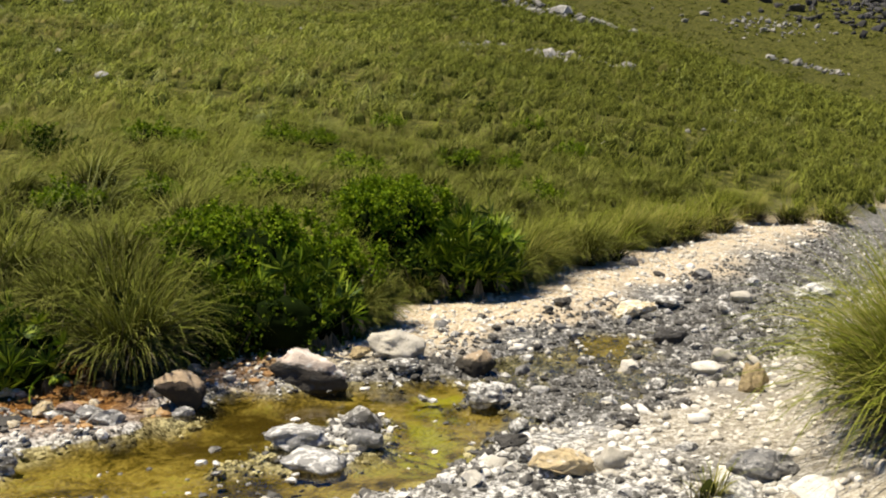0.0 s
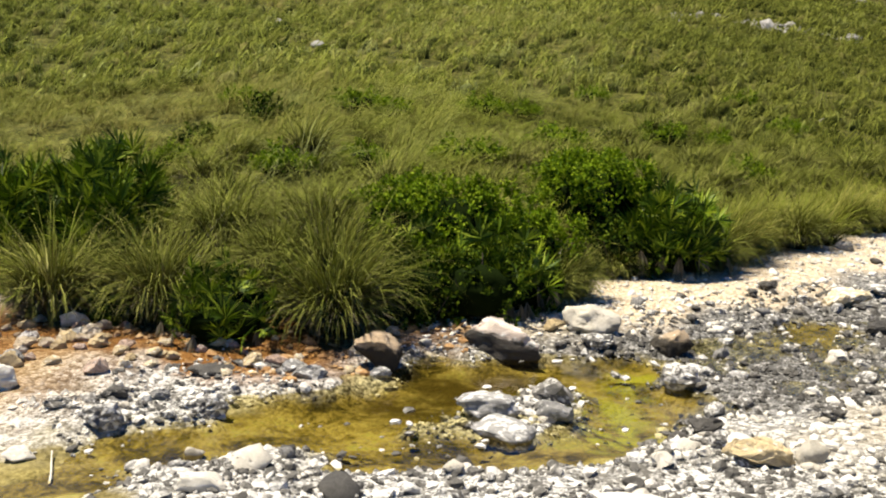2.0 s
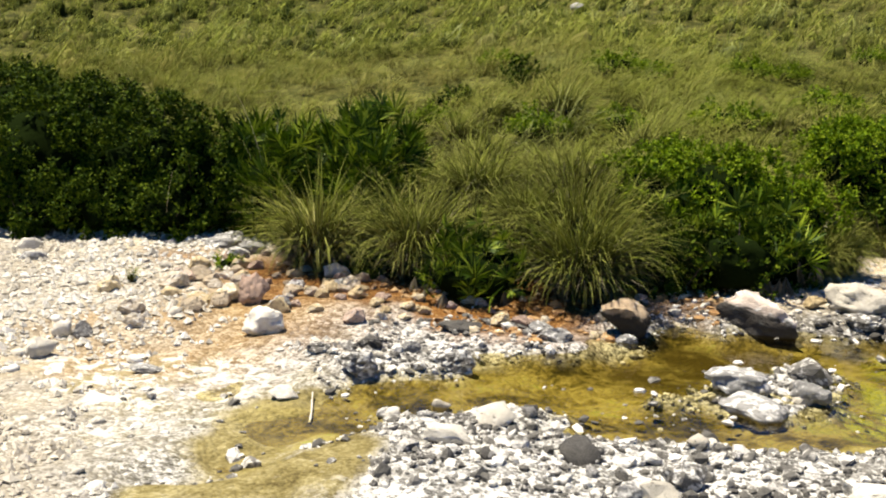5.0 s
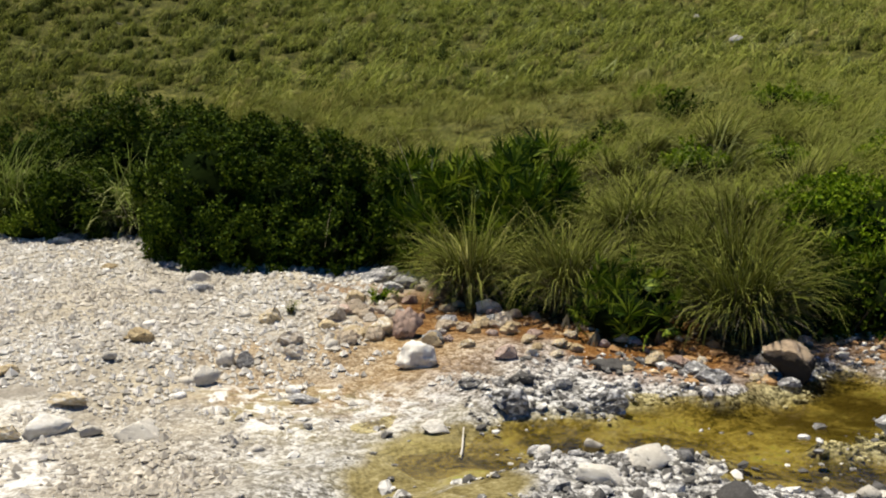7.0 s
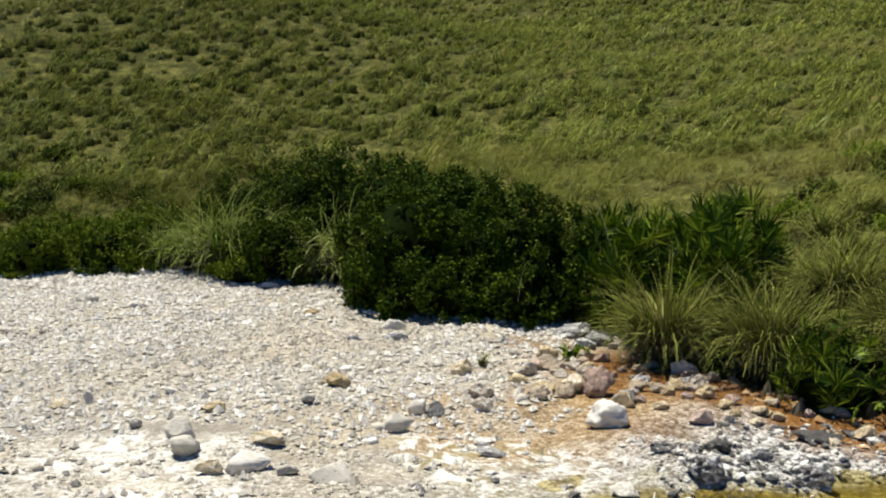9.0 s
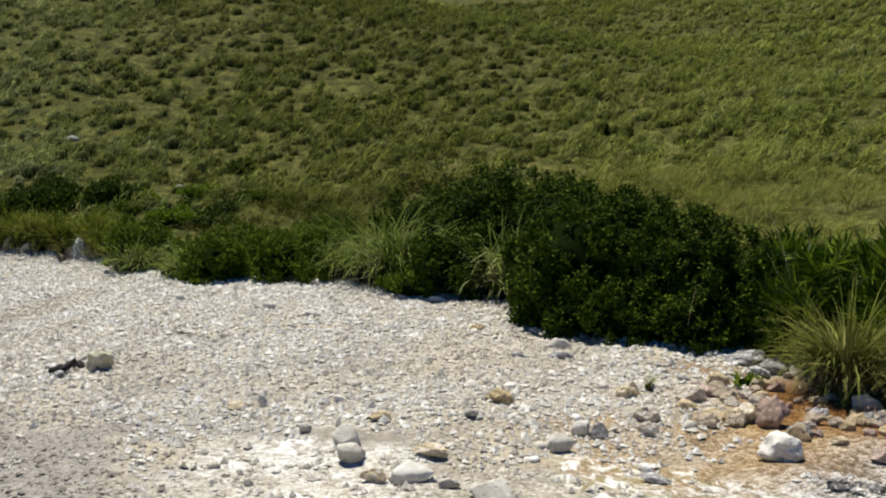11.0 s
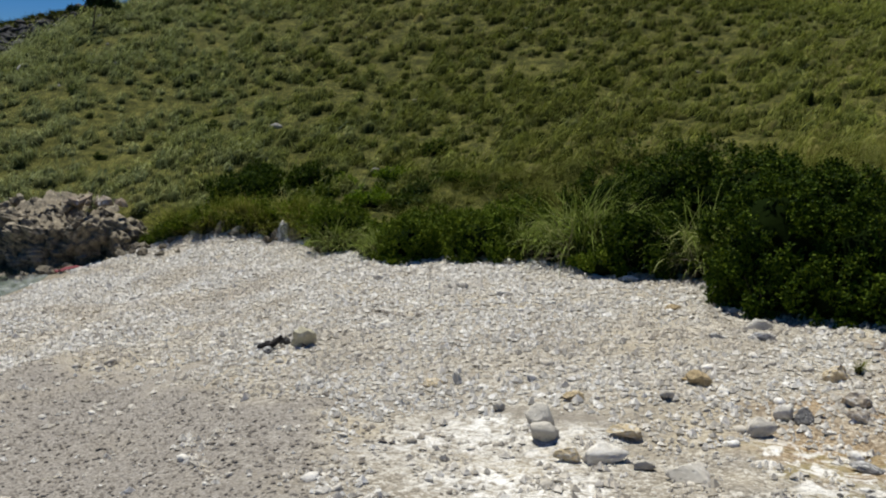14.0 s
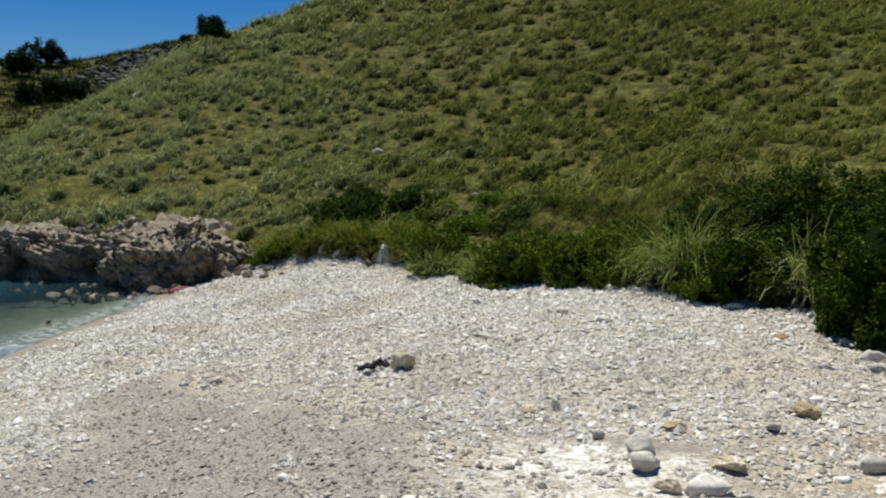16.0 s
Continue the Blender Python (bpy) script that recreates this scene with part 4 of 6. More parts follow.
# broken blocks lying on its top and along its foot
BLOCKS = [stone_mesh("block", BALL3, 120 + i, 0.4, 2.2, False) for i in range(6)]
for me in BLOCKS:
    me.materials.append(M_LEDGE)
rng = np.random.RandomState(90)
LEDGE_LINE = [(-25.2, 3.1), (-25.05, 2.3), (-25.0, 1.6), (-25.15, 0.9), (-25.6, 0.25), (-26.6, -0.15), (-27.6, -0.6), (-28.0, -1.4), (-28.6, -2.8)]
for i in range(190):
    k = rng.randint(len(LEDGE_LINE) - 1)
    (ax, ay), (bx, by) = LEDGE_LINE[k], LEDGE_LINE[k + 1]
    f = rng.rand()
    on_top = i % 9 != 0
    back = rng.uniform(0.45, 3.2) if on_top else rng.uniform(-0.35, 0.1)
    x, y = ax + (bx - ax) * f - back * 0.95, ay + (by - ay) * f + back * 0.28
    rim = (-0.16 if k == 0 else 0.10) + (0.06 if k > 4 else 0)
    w = min(rng.gamma(1.8, 0.07) + 0.07, 0.42)
    z = rim + 0.17 * (back - 0.65) - 0.05 if on_top else -1.05
    ob = new("block", BLOCKS[i % 6])
    ob.parent = ledge_ob
    ob.matrix_world = pose(x, y, z - 0.3 * w, rng.uniform(-35, 35), rng.uniform(-35, 35), rng.uniform(0, 360)) @ Matrix.Diagonal((w, w * rng.uniform(0.6, 0.9), w * rng.uniform(0.5, 1.0), 1))
rng = np.random.RandomState(91)
SHORE_ROCK = [stone_mesh("shore_rock", BALL3, 95 + i, 0.36, 1.8, False) for i in range(4)]
for me in SHORE_ROCK:
    me.materials.append(M_LEDGE)
for i in range(34):
    f = rng.rand()
    a, b = ((-24.6, 2.4), (-25.6, -0.3)) if i % 3 == 0 else ((-25.6, -0.3), (-28.4, -4.0)) if i % 3 == 1 else ((-23.2, 4.2), (-25.0, 2.6))
    x, y = a[0] + (b[0] - a[0]) * f + rng.normal(0.35, 0.3), a[1] + (b[1] - a[1]) * f + rng.normal(0, 0.3)
    w = rng.gamma(3, 0.06) + 0.10
    ob = tagged(new("shore_rock", SHORE_ROCK[i % 4]), "rough brown-grey rock fallen at the foot of the ledge", "rock", "rocks at the foot of the ledge")
    ob.matrix_world = pose(x, y, max(height(x, y), SEA - 0.15) - 0.2 * w, 0, 0, rng.uniform(0, 360)) @ Matrix.Diagonal((w, w * 0.8, w * 0.75, 1))
for i in range(26):
    f = rng.rand()
    x, y = -20.2 - 3.9 * f + rng.normal(0, 0.2), 6.1 - 1.8 * f + rng.normal(-0.1, 0.25)
    w = rng.gamma(2.5, 0.08) + 0.12
    ob = tagged(new("shore_rock", SHORE_ROCK[i % 4]), "rough brown-grey rock at the edge of the beach", "rock", "rocks at the edge of the beach")
    ob.matrix_world = pose(x, y, height(x, y) - 0.2 * w, 0, 0, rng.uniform(0, 360)) @ Matrix.Diagonal((w, w * 0.8, w * 0.75, 1))
tagged(new("shore_rock", SHORE_ROCK[1]), "small dark rock awash near the shore", "rock").matrix_world = pose(-20.9, -1.15, SEA - 0.06) @ Matrix.Diagonal((0.16, 0.13, 0.14, 1))
top = np.stack([rng.uniform(-27.5, -23.6, 420), rng.uniform(-2.5, 5.2, 420)], 1)
top = keep(top, lambda x, y: (up_hill(x, y) > 0.7) & (up_hill(x, y) < 3.4) & (y < 3.0))
scatter_stones("ledge_rubble", top, rng.gamma(2.5, 0.06, len(top)) + 0.05, M_SHELF, "broken brown stones lying on the rock shelf", "rubble", BALL1, 93, (0.5, 0.9), 0.25, False, 0.52)


OUTCROPS = [(2.2, 53.5, 0.9, 1.1), (4.6, 51.6, 1.3, 0.5), (7.4, 56, 1.3, 0.9), (7.5, 97, 2, 2), (10.9, 96, 2, 2), (15, 99.5, 2, 1.5), (42, 145, 4, 3), (48, 146, 3, 2.5), (44.5, 124.4, 2.5, 1.5)]


def outcrop(centres, n, seed, size, label, material=M_SCREE):
    r = np.random.RandomState(seed)
    pts = np.concatenate([np.stack([r.normal(x, sx, n), r.normal(y, sy, n)], 1) for x, y, sx, sy in centres])
    scatter_stones("hill_stones", pts, r.gamma(2.6, size / 2.6, len(pts)) + size * 0.3, material, label, "rock", BALL1, seed, (0.4, 0.9), 0.15, False)


outcrop(OUTCROPS[:3], 50, 401, 0.24, "pale weathered outcrop stones showing through the grass")
outcrop(OUTCROPS[3:], 60, 402, 0.42, "grey limestone outcrop high on the hillside")
outcrop([(64, 158, 8, 6), (72, 160, 8, 6)], 200, 403, 0.7, "grey rocky scree near the hilltop", M_FARROCK)
outcrop([(-160, 7, 7, 5), (-165, 11, 6, 5), (-163, 2, 4, 2.5), (-166, 9, 4, 2.5)], 240, 404, 0.7, "dark grey scree on the far hillside", M_FARROCK)
rng = np.random.RandomState(405)
p = polar_points(220, 24, 90, -20, 92, 406, 1.7)
p = keep(p, lambda x, y: up_hill(x, y) > 4)
scatter_stones("hill_stones", p, rng.gamma(2.5, 0.06, len(p)) + 0.10, M_SCREE, "single pale stones scattered in the hillside grass", "rock", BALL2, 407)

# ---- plants ----
WIND = np.array([0.80, 0.45])


def fountain(roots, tall, count, segs, width, seed, spread=1.0, wind=0.35, tones=None, stiff=0.0):
    """Arching grass blades: a spray of them from each root. Returns verts, quads, tris, along, tone."""
    r = np.random.RandomState(seed)
    n = len(roots) * count
    root = np.repeat(roots, count, 0)
    h = np.repeat(tall, count)
    tone = np.repeat(tones if tones is not None else r.rand(len(roots)), count)
    a = r.uniform(0, 2 * np.pi, n)
    lean = np.radians(np.minimum(r.uniform(2, 42, n) * spread, 75))
    bend = np.radians(r.uniform(35, 145, n)) * (1 - stiff)
    length = h * r.uniform(0.75, 1.35, n)
    way = np.stack([np.cos(a), np.sin(a)], 1)
    start = root.copy()
    start[:, :2] += way * (h * (0.16 if segs > 1 else 0.55) * np.sqrt(r.rand(n)))[:, None] * spread
    push = way * np.sin(lean)[:, None] + WIND * wind
    way2 = push / np.linalg.norm(push, axis=1)[:, None]
    lev = [start]
    for k in range(segs):
        th = lean + bend * ((k + 0.5) / segs) ** 1.2
        step = length / segs
        d = np.concatenate([way2 * np.sin(th)[:, None], np.cos(th)[:, None]], 1)
        lev.append(lev[-1] + d * step[:, None])
    side = np.stack([-way2[:, 1], way2[:, 0], r.normal(0, 0.35, n)], 1)
    side /= np.linalg.norm(side, axis=1)[:, None]
    w = width * r.uniform(0.6, 1.3, n)
    verts, along = [], []
    for k in range(segs):
        f = 1 - 0.75 * k / segs
        verts += [lev[k] - side * (w * f / 2)[:, None], lev[k] + side * (w * f / 2)[:, None]]
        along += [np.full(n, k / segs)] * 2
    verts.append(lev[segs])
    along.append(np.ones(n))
    per = 2 * segs + 1
    V = np.stack(verts, 1).reshape(-1, 3)
    b = np.arange(n) * per
    quads = np.concatenate([np.stack([b + 2 * k, b + 2 * k + 1, b + 2 * k + 3, b + 2 * k + 2], 1) for k in range(segs - 1)]) if segs > 1 else np.zeros((0, 4), int)
    tris = np.stack([b + 2 * segs - 2, b + 2 * segs - 1, b + 2 * segs], 1)
    return V, quads, tris, np.stack(along, 1).reshape(-1), np.repeat(tone, per)


def grass_mesh(name, *args, **kw):
    V, q, t, along, tone = fountain(*args, **kw)
    me = raw_mesh(name, V, q, t)
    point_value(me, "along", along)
    point_value(me, "tone", tone)
    return me


def leaf_quads(centres, normals, ways, length, width):
    """Kite-shaped leaves."""
    side = np.cross(normals, ways)
    side /= np.linalg.norm(side, axis=1)[:, None] + 1e-9
    L, W = length[:, None], width[:, None]
    v = np.stack([centres, centres + ways * L * 0.45 + side * W / 2, centres + ways * L, centres + ways * L * 0.45 - side * W / 2], 1).reshape(-1, 3)
    return v, np.arange(len(v)).reshape(-1, 4)


def crown(seed, lumps, leaves, leaf, size, depth=0.35, clear=0.0, sprig=9):
    """Leafy shoots gathered on uneven clumps all round; size is the half width, half depth and height of the plant."""
    r = np.random.RandomState(seed)
    k = np.arange(lumps) + 0.5
    up = 1 - 1.6 * k / lumps
    a = k * 2.39996 + r.normal(0, 0.25, lumps)
    flat = np.sqrt(np.maximum(1 - up**2, 0)) ** 0.8 * (1 + 0.16 * smooth(-up, 0, 0.6))
    way = np.stack([np.cos(a) * flat, np.sin(a) * flat, up], 1)
    wave = 1 + 0.13 * np.sin(2 * a + seed) + 0.10 * np.sin(3 * a + 2 * seed + 3 * up)
    far = (r.uniform(0.60, 0.90, lumps) * wave)[:, None]
    half = np.array([size[0], size[1], size[2] * 0.62])
    mid = way * far * half + np.array([0, 0, size[2] * 0.36])
    rad = r.uniform(0.45, 1.25, lumps) * 1.35 * min(size[0], size[2]) / math.sqrt(lumps)
    shoots = max(1, leaves // sprig)
    pick = r.choice(lumps, size=shoots, p=rad**2 / (rad**2).sum())
    d = r.normal(size=(shoots, 3)) + way[pick] * 0.9
    d /= np.linalg.norm(d, axis=1)[:, None]
    rr = rad[pick] * (1 - depth * r.rand(shoots) ** 2 + 0.14 * np.abs(r.normal(size=shoots)))
    tip = mid[pick] + d * rr[:, None]
    grow = d + np.array([0, 0, 0.55]) + 0.35 * r.normal(size=(shoots, 3))
    grow /= np.linalg.norm(grow, axis=1)[:, None]
    tip, grow, d = np.repeat(tip, sprig, 0), np.repeat(grow, sprig, 0), np.repeat(d, sprig, 0)
    n = len(tip)
    c = tip + grow * (leaf * r.uniform(-1.2, 1.2, n))[:, None]
    c[:, 2] = np.where(c[:, 2] < 0.02, r.uniform(0.02, 0.12, n), c[:, 2])
    way2 = grow * 0.5 + 0.75 * r.normal(size=(n, 3))
    way2 /= np.linalg.norm(way2, axis=1)[:, None]
    nor = d + np.array([0, 0, 0.6]) + 0.6 * r.normal(size=(n, 3))
    if clear:
        c[:, 2] = np.where(c[:, 2] < clear, c[:, 2] * 0.3 + size[2] * r.uniform(0.35, 0.7, n), c[:, 2])
    v, q = leaf_quads(c, nor, way2, leaf * r.uniform(0.6, 1.4, n), leaf * r.uniform(0.4, 0.7, n))
    return v, q, mid, rad


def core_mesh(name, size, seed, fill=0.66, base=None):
    """The dense twigs inside a crown: one lumpy body, coloured near-black to stand for the shade there."""
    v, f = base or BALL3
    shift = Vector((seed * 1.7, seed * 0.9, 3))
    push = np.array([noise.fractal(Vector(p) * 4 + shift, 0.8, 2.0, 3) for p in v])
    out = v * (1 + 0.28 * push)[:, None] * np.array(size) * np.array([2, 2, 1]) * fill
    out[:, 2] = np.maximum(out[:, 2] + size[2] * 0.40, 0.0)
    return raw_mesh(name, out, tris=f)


def stems_mesh(name, mid, seed, thick=0.02):
    bm = bmesh.new()
    r = np.random.RandomState(seed)
    for m in mid[:: max(1, len(mid) // 9)]:
        p0, p2 = Vector((r.normal(0, 0.06), r.normal(0, 0.06), -0.03)), Vector(m)
        p1 = (p0 + p2) / 2 + Vector(r.normal(0, 0.06, 3))
        rings = []
        for t in (0, 0.33, 0.66, 1.0):
            c = p0 * (1 - t) ** 2 + p1 * 2 * t * (1 - t) + p2 * t * t
            w = thick * (1 - 0.75 * t)
            rings.append([bm.verts.new(c + Vector((math.cos(k * 1.2566) * w, math.sin(k * 1.2566) * w, 0))) for k in range(5)])
        for lo, hi in zip(rings, rings[1:]):
            for k in range(5):
                bm.faces.new((lo[k], lo[(k + 1) % 5], hi[(k + 1) % 5], hi[k]))
    me = bpy.data.meshes.new(name)
    bm.to_mesh(me)
    bm.free()
    return me


def bush(name, x, y, size, seed, lumps, leaves, leaf, material, label, category="bush", group="", stem=0.02):
    ob = empty(name, (x, y, height(x, y) - 0.03), label, category, group)
    v, q, mid, rad = crown(seed, lumps, leaves, leaf, size)
    part("foliage", raw_mesh("foliage", v, q, smooth_faces=False), material, ob, kind="stuff")
    part("thicket", core_mesh("thicket", size, seed), M_TWIG_SHADE, ob, "dense twigs inside, near-black for the shade among the leaves")
    part("stem", stems_mesh("stem", mid, seed, stem), M_BARK, ob, "thin brown branching stem")
    return ob


def fan_palm(x, y, wide, tall, seed, fans=55, dead=26, low=0.0):
    """Dwarf fan palm: fans of stiff leaflets on stalks all over a mound, withered ones hanging below."""
    r = np.random.RandomState(seed)
    ob = empty("fan_palm", (x, y, height(x, y) - 0.03), "green dwarf fan palm with withered grey fronds below, on the bank", "palm", "fan palms on the bank")

    def fronds(n, up0, up1, reach, fan, droop):
        vs, qs, at = [], [], 0
        for _ in range(n):
            a, u = r.uniform(0, 2 * np.pi), r.uniform(up0, up1)
            shell = reach * r.uniform(0.62, 1.0) * (1 + 0.15 * math.sin(3 * a + seed))
            round_ = math.sqrt(max(1 - u * u, 0.0)) ** 0.8
            out = np.array([math.cos(a), math.sin(a), 0.0])
            tip = out * (wide * 0.5 * round_ * shell) + np.array([0, 0, tall * (0.10 + 0.72 * u * shell)])
            axis = out * round_ * 0.8 + np.array([0, 0, 0.35 + 0.8 * u - 2.0 * droop]) + r.normal(0, 0.38, 3)
            axis /= np.linalg.norm(axis)
            side = np.cross(axis, out + r.normal(0, 0.45, 3) + np.array([0, 0, 0.35]))
            side /= np.linalg.norm(side)
            nor = np.cross(side, axis)
            m = 12 if not droop else 7
            th = np.linspace(-1.7, 1.7, m) * (1 - 0.6 * droop) + r.normal(0, 0.06, m)
            ways = np.cos(th)[:, None] * axis + np.sin(th)[:, None] * side - nor * (0.22 * np.abs(th))[:, None] + np.array([0, 0, -0.10 - droop * 0.5])
            ways /= np.linalg.norm(ways, axis=1)[:, None]
            L = fan * r.uniform(0.7, 1.25) * (1 - 0.22 * np.abs(th / 1.7))
            v, q = leaf_quads(np.repeat(tip[None], m, 0), np.repeat(nor[None], m, 0) + r.normal(0, 0.3, (m, 3)), ways, L, np.full(m, fan * 0.125))
            root = tip * 0.25
            stalk = np.array([root, root + side * 0.008, tip + side * 0.008, tip])
            vs += [v, stalk]
            qs += [q + at, np.array([[0, 1, 2, 3]]) + at + len(v)]
            at += len(v) + 4
        return raw_mesh("fronds", np.concatenate(vs), np.concatenate(qs), smooth_faces=False)

    part("foliage", fronds(fans, low, 1.0, 1.0, 0.23 * min(tall, 1.1), 0.0), M_PALM, ob, kind="stuff")
    if dead:
        part("withered_foliage", fronds(dead, 0.05, 0.4, 0.95, 0.26 * min(tall, 1.1), 1.0), M_DEADLEAF, ob, "withered grey hanging fronds", "stuff")
    # a near-black body fills in for the dark hollows between fronds
    part("trunk", core_mesh("trunk", (wide * 0.36, wide * 0.36, tall * 0.62), seed, 0.80), M_TWIG_SHADE, ob, "shaggy trunk core, near-black for the shade under the fronds")
    return ob


def tussock(x, y, tall, seed, count=620, wide=1.0, tone=0.4, stalks=0, material=None, width=0.011, stiff=0.25, wind=0.16, core=0.29):
    r = np.random.RandomState(seed)
    ob = empty("grass_tussock", (x, y, height(x, y) - 0.02), "tall arching tussock of yellow-green grass" if tone > 0.3 else "dense arching tussock of green grass", "grass", "tussocks along the bank")
    k = 20
    roots = np.concatenate([r.normal(0, 0.17 * wide * tall, (k, 2)), np.zeros((k, 1))], 1)
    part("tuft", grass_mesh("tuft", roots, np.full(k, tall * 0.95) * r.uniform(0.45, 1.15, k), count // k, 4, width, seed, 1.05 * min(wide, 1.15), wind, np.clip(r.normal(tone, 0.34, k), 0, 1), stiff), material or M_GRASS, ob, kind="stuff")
    part("heart", core_mesh("heart", (core * tall * wide, core * tall * wide, tall * 0.60), seed, 0.9, BALL2), M_HEART_SHADE, ob, "dense heart of the tussock, dark for the shade among the blades")
    part("dry_thatch", grass_mesh("dry_thatch", roots, np.full(k, tall * 0.55), max(4, count // 50), 3, width * 1.1, seed + 7, 1.7 * wide, 0.05, np.ones(k)), M_DEADLEAF, ob, "dry grey-brown thatch round the base", "stuff")
    if stalks:
        part("flower_stalk", grass_mesh("flower_stalk", np.zeros((1, 3)), np.array([tall * 1.3]), stalks, 6, 0.007, seed + 1, 0.7, 0.2, np.array([1.0]), 0.35), M_STALK, ob, "long dry arching flower stalks", "stuff")
    return ob


# dark colour that stands for the shade inside a tussock
M_HEART_SHADE = plain_wood("shaded_grass_heart", (0.010, 0.014, 0.003), (0.030, 0.034, 0.008), 0.0)
# bushes and palms along the foot of the hill
for row in ((-1.95, 8.98, 0.95, 0.85, 2, 90, 34, 0.3), (-1.25, 9.12, 1.0, 0.92, 3, 110, 44, 0.3), (0.28, 11.75, 1.25, 1.15, 1, 170, 24, 0.2), (-0.12, 11.55, 0.8, 0.75, 7, 70, 10), (-3.28, 7.42, 1.0, 0.72, 9, 64, 12),
            (-6.05, 8.80, 1.45, 1.42, 4, 270, 6), (-5.15, 8.80, 1.20, 1.18, 5, 190, 4), (-6.55, 9.1, 1.2, 1.45, 6, 180, 0), (-5.4, 9.4, 1.3, 1.2, 8, 150, 0), (-12.75, 8.2, 1.1, 0.85, 10, 80, 8)):
    fan_palm(*row)
LENTISK = "dense dark green lentisk bush standing on the pebbles"
for row in ((-8.62, 8.22, (1.08, 1.0, 1.72), 11, 80, 46000, 0.043), (-7.45, 8.35, (0.85, 0.8, 1.42), 12, 60, 30000, 0.043), (-6.85, 8.55, (0.6, 0.6, 1.2), 42, 40, 14000, 0.043), (-9.35, 8.75, (0.85, 0.8, 1.35), 22, 46, 18000, 0.045), (-11.6, 10.1, (1.5, 0.9, 1.78), 13, 80, 24000, 0.05),
            (-10.2, 9.9, (1.0, 0.8, 1.70), 14, 50, 16000, 0.05), (-13.3, 9.9, (1.2, 0.8, 1.68), 24, 50, 15000, 0.05), (-14.6, 9.7, (0.9, 0.7, 1.35), 44, 40, 10000, 0.05), (-11.55, 8.15, (0.68, 0.55, 0.92), 15, 46, 16000, 0.045), (-12.2, 8.7, (0.6, 0.5, 1.0), 25, 36, 9000, 0.045)):
    bush("lentisk_bush", *row, M_LENTISK, LENTISK, group="lentisk bushes")
for row in ((-8.95, 7.72, (0.5, 0.42, 0.70), 61, 30, 9000, 0.04), (-8.25, 7.62, (0.55, 0.4, 0.62), 62, 30, 9000, 0.04), (-7.55, 7.78, (0.5, 0.4, 0.66), 63, 30, 9000, 0.04), (-6.95, 7.95, (0.45, 0.4, 0.7), 64, 30, 8000, 0.04)):
    bush("lentisk_bush", *row, M_LENTISK, "low skirt of dark green lentisk spreading over the pebbles", group="lentisk bushes")
for row in ((-15.65, 6.38, (0.80, 0.60, 0.76), 16, 60, 18000, 0.045), (-14.45, 7.05, (0.75, 0.6, 0.80), 26, 50, 14000, 0.045), (-15.0, 7.9, (0.9, 0.7, 0.85), 17, 40, 11000, 0.05), (-18.25, 5.98, (0.62, 0.5, 0.88), 18, 40, 9000, 0.05), (-16.9, 7.2, (0.7, 0.6, 0.7), 28, 40, 9000, 0.05)):
    bush("lentisk_bush", *row, M_FRINGE, "low green lentisk bush creeping over the pebbles", group="lentisk bushes")
for row in ((-25.4, 5.6, (0.65, 0.6, 0.85), 19, 40, 8000, 0.06), (-24.4, 5.9, (0.7, 0.6, 0.85), 29, 40, 7000, 0.06), (-26.6, 6.6, (0.65, 0.6, 0.75), 39, 40, 8000, 0.06), (-24.1, 7.2, (0.6, 0.5, 0.75), 49, 30, 6000, 0.06)):
    bush("lentisk_bush", *row, M_LENTISK, "dark rounded lentisk bush at the foot of the slope", group="lentisk bushes")
# added sparse bushes whose black cores stand for shadow under the bank
for row in ((-2.12, 8.42, (0.34, 0.30, 0.55), 70, 30, 1300, 0.045), (-4.38, 7.72, (0.28, 0.25, 0.42), 71, 24, 3000, 0.04), (-1.96, 8.58, (0.46, 0.32, 0.66), 65, 30, 1300, 0.045), (-1.40, 8.72, (0.46, 0.32, 0.70), 66, 30, 1300, 0.045), (-0.98, 9.22, (0.36, 0.30, 0.60), 67, 26, 1100, 0.045), (-3.22, 7.72, (0.36, 0.30, 0.55), 68, 26, 1100, 0.045), (-0.15, 11.42, (0.55, 0.34, 0.70), 69, 30, 1500, 0.05)):
    bush("dark_shrub", *row, M_LENTISK, "dark shaded undergrowth at the edge of the bank", "shrub", "dark shrubs at the foot of the bank")
BRIGHT = "leafy bright green shrub on top of the bank"
for row in ((-1.95, 9.75, (0.72, 0.6, 0.95), 31, 40, 15000, 0.042), (-1.2, 9.95, (0.62, 0.55, 0.98), 32, 40, 13000, 0.042), (-2.4, 9.25, (0.42, 0.4, 0.75), 33, 30, 7000, 0.042), (-0.62, 11.95, (0.68, 0.55, 1.05), 34, 40, 14000, 0.045), (-0.75, 12.9, (0.7, 0.6, 0.85), 35, 40, 10000, 0.05), (0.55, 12.5, (0.5, 0.5, 0.9), 36, 36, 8000, 0.05)):
    bush("leafy_shrub", *row, M_SHRUB, BRIGHT, "shrub", "leafy shrubs on the bank")

